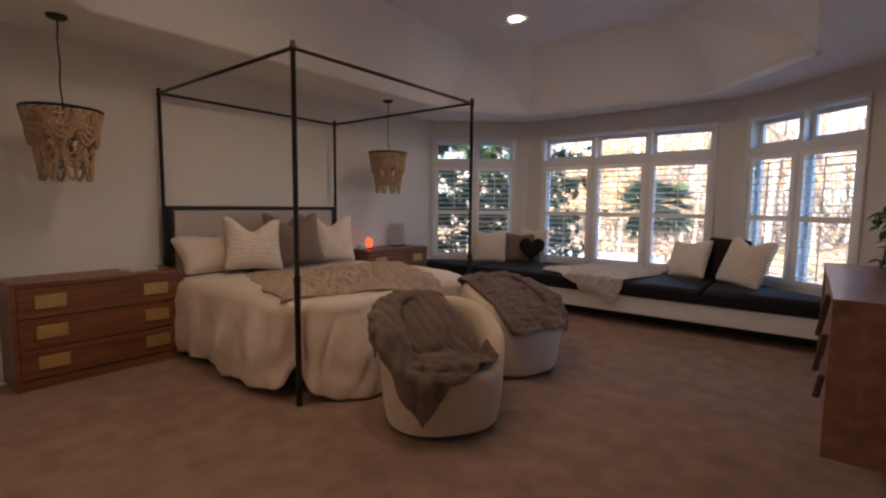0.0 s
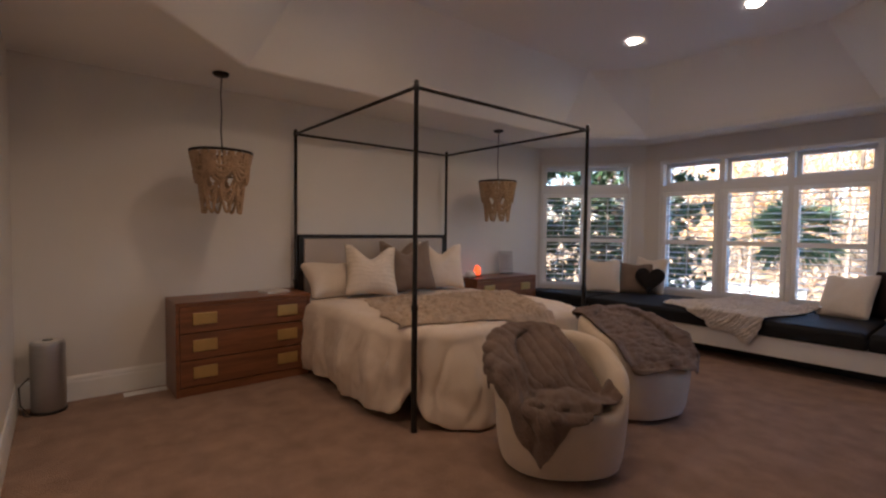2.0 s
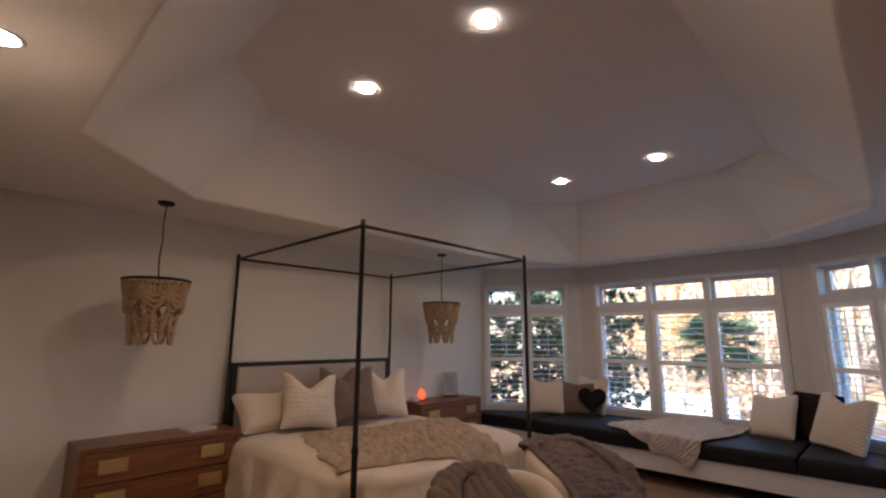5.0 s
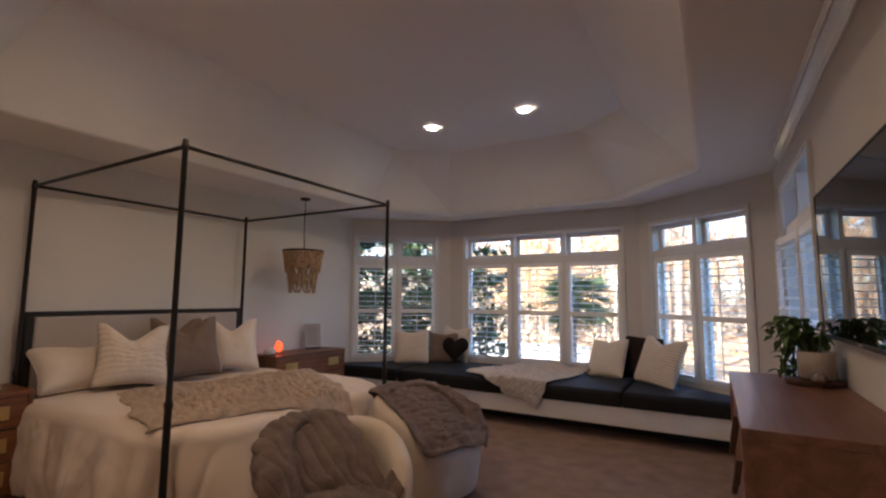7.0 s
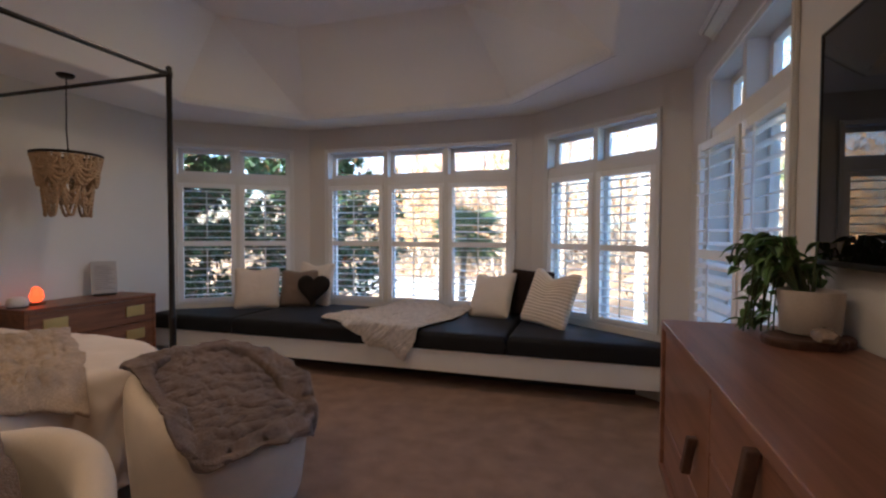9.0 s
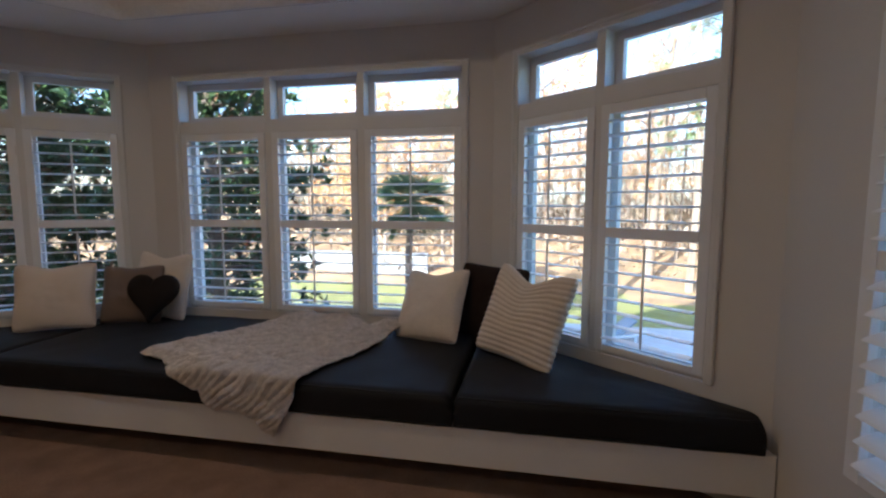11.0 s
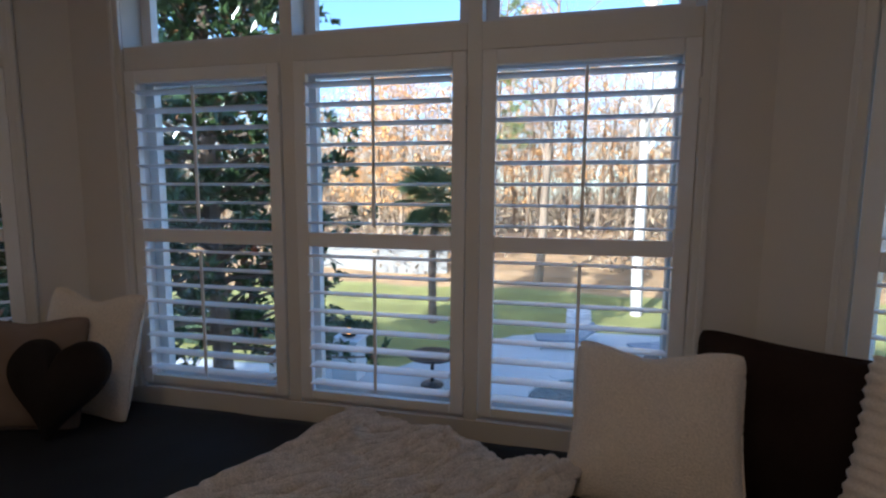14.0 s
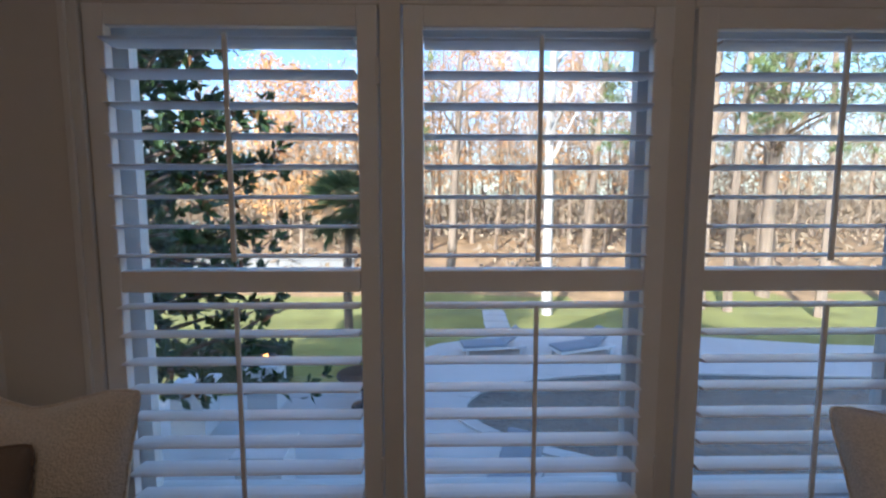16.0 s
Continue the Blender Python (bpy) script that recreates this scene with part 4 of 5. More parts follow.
def seat_pad(x0, x1, back, label):
    """A seat pad with soft edges; back gives its rear edge by x."""
    def f(u, v):
        x = x0 + (x1 - x0) * u
        yf, yb = seat_front(x) - 0.012, back(x)
        zt, zb, r = 0.520, 0.358, 0.045
        ends = min(u, 1 - u) * (x1 - x0)
        drop = 0.0
        if ends < 0.04:
            drop = 0.04 - math.sqrt(max(0.0, 0.04 ** 2 - (0.04 - ends) ** 2))
        if v < 0.12:
            z, y = zb + (zt - r - zb) * v / 0.12, yf
        elif v < 0.3:
            a = (v - 0.12) / 0.18 * math.pi / 2
            y, z = yf + r - r * math.cos(a), zt - r + r * math.sin(a)
        elif v < 0.94:
            k = (v - 0.3) / 0.64
            y = yf + r + (yb - yf - r) * k
            z = zt + 0.012 * math.sin(k * math.pi) * min(1, ends * 6) + 0.004 * fbm(x * 3, k * 3, 2)
        else:
            k = (v - 0.94) / 0.06
            y, z = yb, zt - k * (zt - zb)
        y += 0.006 * fbm(x * 4, z * 6, 5) * (v < 0.3)
        return Vector((x, y, max(zb, z - drop * (v > 0.1))))

    ob = part("seat_pad", sheet(90, 40, f), BLACK_LEATHER, None, smooth=True)
    tagged(ob, label, "seat cushion", "window seat pads")
    bm = bmesh.new()
    bm.from_mesh(ob.data)
    bmesh.ops.holes_fill(bm, edges=bm.edges, sides=400)
    bm.to_mesh(ob.data)
    bm.free()
    n = 60
    for z, dy in ((0.506, 0.012), (0.366, -0.002)):
        line = [(x0 + 0.02 + (x1 - x0 - 0.04) * i / n, seat_front(x0 + (x1 - x0) * i / n) - 0.012 + dy, z + 0.002 * math.sin(i * 1.3)) for i in range(n + 1)]
        part("piping", tube(line, 0.0045, 6), BLACK_LEATHER, ob, smooth=True)
    return ob


def back_line(x):
    if x < -3.46:
        return 7.49 - (-3.46 - x) * 0.785 - 0.03
    if x > -0.64:
        return 7.49 - (x + 0.64) * 0.845 - 0.03
    return 7.475


seat_pad(XW + 0.03, -3.62, back_line, "black upholstered seat pad in the corner of the bay")
seat_pad(-3.612, -0.694, back_line, "long black upholstered seat pad below the windows")
seat_pad(-0.686, 0.70, back_line, "black upholstered seat pad beside the end wall")

SZ = 0.525
cushion("throw_pillow", 0.52, 0.50, 0.17, PILLOW_WHITE, "square cream pillow leaning on the bay window", pose(-3.74, 6.80, SZ, -14, 0, 32), chop=0.03, seed=11)
cushion("throw_pillow", 0.50, 0.55, 0.17, PILLOW_WEAVE, "cream pillow behind a dark heart-shaped cushion", pose(-3.28, 7.25, SZ, -13, 2, 0), chop=0.04, seed=12, pinch=0.09)
cushion("throw_pillow", 0.46, 0.46, 0.15, PILLOW_GREY, "taupe pillow half hidden behind a heart-shaped cushion", pose(-3.38, 7.09, SZ, -15, 0, 18), chop=0.02, seed=15)


def heart_mesh(size, depth):
    n, bm = 48, bmesh.new()
    ring = []
    for i in range(n):
        t = i * math.tau / n
        x = 16 * math.sin(t) ** 3
        z = 13 * math.cos(t) - 5 * math.cos(2 * t) - 2 * math.cos(3 * t) - math.cos(4 * t)
        ring.append((x / 32 * size, z / 32 * size))
    loops = []
    for k, y in ((1.0, 0.0), (1.0, -depth * 0.5), (0.9, -depth), (0.5, -depth * 1.25)):
        loops.append([bm.verts.new((x * k, y, z * k)) for x, z in ring])
    for a, b in zip(loops, loops[1:]):
        for i in range(n):
            bm.faces.new((a[i], a[(i + 1) % n], b[(i + 1) % n], b[i]))
    bm.faces.new(loops[-1])
    bm.faces.new(loops[0][::-1])
    bmesh.ops.recalc_face_normals(bm, faces=bm.faces)
    return bm


heart = part("heart_cushion", heart_mesh(0.41, 0.055), HEART, None, smooth=True)
heart.matrix_basis = pose(-3.16, 7.10, SZ + 0.235, -15, 0, 6)
tagged(heart, "dark brown felt heart-shaped cushion leaning on two pillows", "cushion")

cushion("throw_pillow", 0.53, 0.54, 0.20, PILLOW_WEAVE, "square cream pillow with a woven grain, on the seat", pose(-1.04, 7.10, SZ - 0.012, -29, -5, -22), chop=0.035, seed=21, pinch=0.08)
cushion("throw_pillow", 0.60, 0.52, 0.16, PILLOW_DARK, "dark brown pillow standing behind paler pillows", pose(-0.63, 7.21, SZ, -11, 0, -34), chop=0.0, seed=22)
cushion("throw_pillow", 0.585, 0.59, 0.20, PILLOW_KNIT, "cream pillow with thick corduroy ribs, on the seat", pose(-0.45, 6.79, SZ - 0.005, -23, 4, -37), chop=0.085, ribs=17, seed=23, pinch=0.08, rib=0.072)


def seat_rows(u, v):
    """Fine gathered rows, broken by short puckers, dying out at the hem."""
    across, along = 0.88 * u - 0.47 * v, 0.47 * u + 0.88 * v
    row = abs(math.sin(across * 106 + 1.5 * fbm(across * 2.5, along * 7, 4.0, 3)))
    pucker = max(0.0, min(1.0, 0.6 + 0.9 * fbm(across * 24, along * 10, 7.0, 2)))
    return (0.050 * row * (0.3 + 0.7 * pucker) + 0.012 * fbm(u * 8, v * 8, 13.0, 2)) * min(1.0, 14 * min(u, 1 - u, v, 1 - v) + 0.15)


def seat_throw(u, v):
    c = [Vector((-2.66, 6.45)), Vector((-1.60, 5.95)), Vector((-1.22, 7.18)), Vector((-2.13, 7.46))]
    p = c[0].lerp(c[1], u).lerp(c[3].lerp(c[2], u), v)
    w = 0.05 * fbm(u * 4, v * 4, 2.0)
    x, y = p.x + w, min(7.46, p.y + w * 0.7)
    lift = 0.016 + seat_rows(u, v) + 0.012 * max(0, fbm(u * 5, v * 5, 3.0)) + 0.075 * max(0.0, (v - 0.72) / 0.28) ** 2 * (0.7 + 0.6 * fbm(u * 5, v * 2, 5.0))
    yf = seat_front(x) - 0.012
    if y < yf + 0.03:
        over = yf + 0.03 - y
        z = 0.525 + lift * math.exp(-over * 20) - 0.9 * max(0, over - 0.01)
        return Vector((x - 0.1 * over, yf - 0.004 - min(0.014, over) - lift * 0.6, z))
    return Vector((x, y, 0.525 + lift))


ob = part("seat_throw", sheet(320, 300, seat_throw), FUR_PALE, None, smooth=True)
tagged(ob, "pale ruched faux fur throw spread on the window seat", "throw blanket")
thicken(ob, 0.012, 1.0)

root = thing("storage_box", pose(-4.36, 6.06, 0.0, 0, 0, 14), "small white box on the carpet beside the chest", "box")
part("body", box(-0.09, 0.09, -0.08, 0.08, 0.0, 0.105, 0.012, 3), PLASTIC_WHITE, root)
part("lid", box(-0.093, 0.093, -0.083, 0.083, 0.106, 0.135, 0.01, 3), PLASTIC_WHITE, root)

# ---- dresser, screen, plant ----
root = thing("dresser", pose(0.263, 2.76, 0), "long wall-hung walnut dresser with drawers and dark wooden pulls", "dresser")
W, D, H, HB = 1.45, 0.493, 1.084, 0.50
part("top", box(0.0, D, 0, W, H - 0.03, H, 0.003), DRESSER_WOOD, root)
for y in (0, W - 0.03):
    part("side_panel", box(0.0, D, y, y + 0.03, HB, H - 0.03, 0.003), DRESSER_WOOD, root)
part("bottom_panel", box(0.0, D, 0.03, W - 0.03, HB, HB + 0.03, 0.003), DRESSER_WOOD, root)
part("back_panel", box(D - 0.015, D, 0.03, W - 0.03, HB + 0.03, H - 0.03), DRESSER_WOOD, root)
rows_z = [HB + 0.033, HB + 0.207, HB + 0.381, H - 0.033]
bay = (W - 0.068) / 2
DRAWERS = [(0.034, z0, z1, 0.034 + bay / 2, z1 - 0.055) for z0, z1 in zip(rows_z, rows_z[1:])]
DRAWERS += [(0.034 + bay, rows_z[0], rows_z[1], 0.86, rows_z[1] - 0.075), (0.034 + bay, rows_z[1], rows_z[3], 0.86, rows_z[3] - 0.235)]
for y0, z0, z1, yc, zc in DRAWERS:
    fr = part("drawer_front", box(0.012, 0.032, y0 + 0.003, y0 + bay - 0.003, z0 + 0.003, z1 - 0.003, 0.003), DRESSER_WOOD, root)
    # an upright bar that leans out towards its foot
    pull = box(-0.012, 0.012, yc - 0.014, yc + 0.014, zc - 0.052, zc + 0.048, 0.004)
    for v in pull.verts:
        v.co.x -= 0.016 * (zc + 0.048 - v.co.z) / 0.1
    part("pull", pull, PULL_WOOD, fr, "upright dark wooden bar pull")

root = thing("television", pose(0.752, 3.32, 1.655), "large black flat television mounted on the wall", "television")
part("back_shell", box(-0.045, -0.012, -0.70, 0.70, -0.32, 0.38, 0.01), BLACK_PLASTIC, root)
part("wall_mount", box(-0.012, 0.004, -0.25, 0.25, -0.2, 0.2, 0.003), BLACK_PLASTIC, root)
part("screen", box(-0.052, -0.0455, -0.712, 0.712, -0.318, 0.398, 0.001), SCREEN, root, "dark glossy screen")
bm = bmesh.new()
for q in ((-0.722, -0.712, -0.335, 0.405), (0.712, 0.722, -0.335, 0.405), (-0.712, 0.712, -0.335, -0.318), (-0.712, 0.712, 0.398, 0.405)):
    add_box(bm, -0.055, -0.03, *q)
part("bezel", bm, BLACK_PLASTIC, root)
part("badge", box(-0.0565, -0.0545, -0.03, 0.03, -0.331, -0.322), STEEL, root, "small plain grey badge")

root = thing("wood_slab", pose(0.625, 3.89, H), "dark live-edge slab of wood under the plant pot", "wood slab")


def slab_radius(a):
    return 0.112 * (1 + 0.16 * math.sin(2 * a + 0.7) + 0.10 * fbm(2 * math.cos(a), 2 * math.sin(a), 3.0))


def slab_face(u, v):
    a = u * math.tau
    r = slab_radius(a) * (0.97 if v < 0.2 else 1.0 if v < 0.7 else 0.96 if v < 0.85 else 0.02)
    return Vector((min(0.145, r * math.cos(a)), r * math.sin(a), 0.0 if v < 0.2 else 0.014 if v < 0.45 else 0.022 if v < 0.7 else 0.027))


part("board", sheet(60, 6, slab_face, True), PULL_WOOD, root)

root = thing("potted_plant", pose(0.645, 3.93, H + 0.013), "leafy green vine in a pale round pot on the dresser", "plant")
part("pot", lathe([(0.07, 0.017), (0.078, 0.02), (0.086, 0.145), (0.085, 0.15), (0.077, 0.15), (0.074, 0.125), (0.005, 0.125)], 36), CLAY, root, smooth=True)
part("soil", lathe([(0.073, 0.12), (0.07, 0.132), (0.002, 0.136)], 24), SOIL, root)


def leaf_mesh():
    bm = bmesh.new()
    n = 7
    mid, lft, rgt = [], [], []
    for i in range(n):
        t = i / (n - 1)
        w = 0.5 * (math.sin(math.pi * t ** 0.62)) * (1 - 0.25 * t)
        zc = -0.35 * t * t
        mid.append(bm.verts.new((t, 0, zc)))
        lft.append(bm.verts.new((t - 0.08 * (1 - t), w * 0.75, zc + 0.18 * w)))
        rgt.append(bm.verts.new((t - 0.08 * (1 - t), -w * 0.75, zc + 0.18 * w)))
    for i in range(n - 1):
        for s in (lft, rgt):
            bm.faces.new((mid[i], mid[i + 1], s[i + 1], s[i]))
    bmesh.ops.remove_doubles(bm, verts=bm.verts, dist=0.002)
    me = bpy.data.meshes.new("leaf")
    bm.to_mesh(me)
    bm.free()
    for p in me.polygons:
        p.use_smooth = True
    me.materials.append(LEAF)
    return me


LEAF_ME = leaf_mesh()
rng = random.Random(5)
for k in range(34):
    a = rng.uniform(0.8, 3.4)
    reach = rng.uniform(0.07, 0.20)
    droop = rng.uniform(-0.10, 0.26)
    if k < 11:
        a, reach, droop = rng.uniform(1.3, 2.5), rng.uniform(0.12, 0.18), rng.uniform(0.15, 0.32)
    pts = []
    for i in range(9):
        t = i / 8
        r = 0.03 + reach * math.sin(t * 1.5)
        pts.append(Vector((min(0.08, r * math.cos(a)), r * math.sin(a), 0.13 + 0.20 * math.sin(t * 1.9) - (droop + 0.1) * t * t)))
    part("vine", tube(pts, 0.0028, 5), STEM, root)
    for i in range(2, 9):
        if rng.random() < 0.12:
            continue
        lf = new("leaf", LEAF_ME)
        lf.parent = root
        s = rng.uniform(0.042, 0.072)
        az = math.degrees(a) + rng.uniform(-85, 85)
        q = pts[i]
        lf.matrix_basis = pose(q.x, q.y, max(0.03, q.z), rng.uniform(-25, 25), rng.uniform(-10, 50), az) @ Matrix.Scale(s, 4)

root = thing("quartz_crystal", pose(0.635, 3.80, H + 0.026), "rough clear quartz crystal lying on the wood slab", "crystal")
bm = bmesh.new()
bmesh.ops.create_icosphere(bm, subdivisions=2, radius=1.0)
for v in bm.verts:
    k = 1 + 0.35 * fbm(v.co.x * 2.1, v.co.y * 2.1, v.co.z * 2.1 + 2)
    v.co = Vector((0.032 * k * v.co.x, 0.044 * k * v.co.y, max(0.0, 0.018 + 0.025 * k * v.co.z)))
part("crystal_body", bm, CRYSTAL, root)

# ---- recessed lamps ----
for lx, ly, lz in DOWNLIGHTS:
    root = thing("recessed_light", pose(lx, ly, lz), "lit round recessed downlight in the white ceiling", "ceiling light", "recessed lights")
    part("trim_ring", lathe([(0.060, -0.002), (0.064, -0.007), (0.076, -0.005), (0.080, 0.0), (0.060, 0.0)], 36, cap=False), TRIM, root, smooth=True)
    part("lens", lathe([(0.001, -0.007), (0.050, -0.006), (0.0635, -0.003), (0.0635, -0.001)], 32, cap=False), LAMP_DISC, root)

# ---- outside ----
GZ = -3.0
GRASS = material("lawn", (0.30, 0.28, 0.075), 0.95, vary=0.3, scale=0.7, grain=30, bump=0.6, grain_vary=0.3, depth=0.03)
LITTER = material("leaf_litter", (0.42, 0.26, 0.12), 0.95, vary=0.35, scale=0.9, grain=9, bump=0.8, grain_vary=0.4, depth=0.05)
PAVING = material("pale_paving", (0.52, 0.505, 0.49), 0.8, vary=0.08, scale=1.2, grain=40, bump=0.2, grain_vary=0.06, per_object=0.06)
WATER = material("pool_water", (0.07, 0.09, 0.095), 0.12, vary=0.25, scale=2.5, grain=7, bump=1.0, grain_vary=0.3, depth=0.12, spec=0.5)
BARK = material("pale_bark", (0.28, 0.205, 0.14), 0.9, vary=0.3, scale=1.3, grain=14, bump=0.6, grain_vary=0.25, depth=0.02, stretch=(1, 1, 0.25))
BARK_WHITE = material("white_bark", (0.56, 0.50, 0.43), 0.85, vary=0.25, scale=1.8, grain=12, bump=0.4, grain_vary=0.15, depth=0.01, stretch=(1, 1, 0.4))
BARK_DARK = material("dark_bark", (0.17, 0.12, 0.085), 0.9, vary=0.3, scale=2, grain=20, bump=0.6, grain_vary=0.3, depth=0.02)
MAGNOLIA = material("magnolia_leaf", (0.062, 0.098, 0.034), 0.22, vary=0.4, scale=1.6, grain=9, bump=0.1, grain_vary=0.3)
RUSSET = material("russet_leaf", (0.20, 0.085, 0.03), 0.5, vary=0.4, scale=2, grain=9, bump=0.1, grain_vary=0.3)
ORANGE = material("orange_leaf", (0.60, 0.31, 0.10), 0.7, vary=0.35, scale=0.8, grain=4, bump=0.1, grain_vary=0.3)
BRUSH = material("brown_brush", (0.33, 0.245, 0.155), 0.9, vary=0.4, scale=0.5, grain=3, bump=0.1, grain_vary=0.4)
PINE = material("pine_needles", (0.16, 0.20, 0.06), 0.8, vary=0.35, scale=0.8, grain=4, bump=0.1, grain_vary=0.3)
PALM = material("palm_frond", (0.075, 0.12, 0.045), 0.5, vary=0.3, scale=3, grain=14, bump=0.1, grain_vary=0.3)
HEDGE = material("hedge_leaf", (0.035, 0.06, 0.025), 0.6, vary=0.4, scale=3, grain=12, bump=0.2, grain_vary=0.4)
SIDING = material("house_siding", (0.62, 0.62, 0.63), 0.6, vary=0.05, scale=0.8, grain=20, bump=0.1)
GARDEN_WALL = material("weathered_wall", (0.26, 0.25, 0.235), 0.85, vary=0.14, scale=0.9, grain=14, bump=0.2, grain_vary=0.1)
ROOFING = material("roof_shingles", (0.10, 0.09, 0.085), 0.9, vary=0.2, scale=2, grain=15, bump=0.6)
UMBRELLA = material("umbrella_canvas", (0.20, 0.27, 0.33), 0.85, vary=0.1, scale=4, grain=120, bump=0.3)
CUSHION_BLUE = material("lounger_cushion", (0.27, 0.29, 0.33), 0.85, vary=0.06, scale=4, grain=120, bump=0.3)
FLAME = emitter("flame_glow", (1.0, 0.36, 0.07), 2.5)


def ground_z(x, y):
    z = GZ
    if y > 26.5:
        z += min(1.6, (y - 26.5) * 0.10) + 0.25 * fbm(x * 0.15, y * 0.15, 1.0)
    return z


# one ground sheet out to the horizon, finer near the house
def axis(a, b, fine_a, fine_b, step, far):
    v, out = fine_a, []
    while v < fine_b:
        out.append(v)
        v += step
    out.append(fine_b)
    d = step
    lo, hi = fine_a, fine_b
    while lo > a:
        d *= 1.5
        lo -= d
        out.insert(0, max(a, lo))
    d = step
    while hi < b:
        d *= 1.5
        hi += d
        out.append(min(b, hi))
    return out


bm = bmesh.new()
xs, ys = axis(-900, 900, -40, 50, 2.0, 0), axis(-900, 1500, -8, 70, 2.0, 0)
grid = [[bm.verts.new((x, y, ground_z(x, y) if y < 90 else ground_z(x, 90))) for y in ys] for x in xs]
for i in range(len(xs) - 1):
    for j in range(len(ys) - 1):
        f = bm.faces.new((grid[i][j], grid[i + 1][j], grid[i + 1][j + 1], grid[i][j + 1]))
        f.smooth = True
        f.material_index = 1 if (ys[j] > 26.3 + 2 * fbm(xs[i] * 0.2, 0.5) or xs[i] < -26) else 0
me = bpy.data.meshes.new("ground")
bm.to_mesh(me)
bm.free()
me.materials.append(GRASS)
me.materials.append(LITTER)
tagged(new("ground", me), "mown green lawn rising to a leaf-littered woodland floor", "lawn", kind="structure")

# pool terrace: paving round a curved pool
bm = bmesh.new()
edge = [(-16, 8.2), (16, 8.2), (16, 19.6), (10, 20.3), (6.5, 21.2), (3, 21.6), (0, 21.5), (-2.2, 20.6), (-4.0, 18.6), (-5.0, 17.0), (-9, 16.4), (-16, 16.2)]
polygon_prism(bm, edge, GZ + 0.02, GZ + 0.06)
tagged(part("pavement", bm, PAVING), "pale stone terrace round the pool", "paving", kind="structure")


def pool_outline(k, grow=0.0):
    pts = []
    for i in range(72):
        a = i * math.tau / 72
        r = 1 + 0.13 * math.cos(2 * a + 0.6) + 0.08 * math.sin(3 * a)
        pts.append((6.3 + (6.9 * r + grow) * math.cos(a), 15.1 + (3.1 * r + grow) * math.sin(a)))
    return pts


bm = bmesh.new()
polygon_prism(bm, pool_outline(0), GZ + 0.062, GZ + 0.072)
tagged(part("pool_water", bm, WATER), "rippled grey-blue swimming pool water", "pool", kind="structure")
rng = random.Random(3)
po, pi_ = pool_outline(0, 0.34), pool_outline(0, -0.02)
root = thing("pool_coping", pose(0, 0, 0), "pale stone coping laid round the pool edge", "coping", kind="structure")
for i in range(72):
    j = (i + 1) % 72
    bm = bmesh.new()
    q = [Vector(pi_[i]), Vector(pi_[j]), Vector(po[j]), Vector(po[i])]
    c = sum(q, Vector((0, 0))) / 4
    polygon_prism(bm, [c + (p - c) * 0.975 for p in q], GZ + 0.06, GZ + 0.115 + rng.uniform(-0.004, 0.004))
    part("stone", bm, PAVING, root)

# unseen house body round and under the bedroom; wings and gables added to cast its shadow
bm = bmesh.new()
add_box(bm, -14, -5.1, -5, 3.6, GZ, 3.7)
add_box(bm, 1.15, 12, -5, 2.6, GZ, 3.7)
polygon_prism(bm, [(-4.9, 0), (0.92, 0), (0.92, 6.42), (-0.56, 7.66), (-3.54, 7.66), (-4.9, 6.62)], GZ, -0.125)
root = thing("house", pose(0, 0, 0), "unseen house body and roofs added to shade the terrace and lawn", "house", kind="structure")
part("wall", bm, SIDING, root)
def gable(x0, x1, y0, y1, z0, ridge, along_x=True):
    bm = bmesh.new()
    if along_x:
        ym = (y0 + y1) / 2
        a = [bm.verts.new((x0, *p)) for p in ((y0, z0), (y1, z0), (ym, ridge))]
        b = [bm.verts.new((x1, *p)) for p in ((y0, z0), (y1, z0), (ym, ridge))]
    else:
        xm = (x0 + x1) / 2
        a = [bm.verts.new((p[0], y0, p[1])) for p in ((x0, z0), (x1, z0), (xm, ridge))]
        b = [bm.verts.new((p[0], y1, p[1])) for p in ((x0, z0), (x1, z0), (xm, ridge))]
    bm.faces.new(a)
    bm.faces.new(b[::-1])
    for i in range(3):
        bm.faces.new((a[i], b[i], b[(i + 1) % 3], a[(i + 1) % 3]))
    bmesh.ops.recalc_face_normals(bm, faces=bm.faces)
    return bm


# ridge heights set by how far the shadow reaches over the lawn
part("shading_gable", gable(-14.4, 12.4, -6, 3.7, 3.84, 7.8), ROOFING, root)
part("shading_gable", gable(-5.1, 1.1, 0.5, 7.73, 3.82, 6.0, False), ROOFING, root)


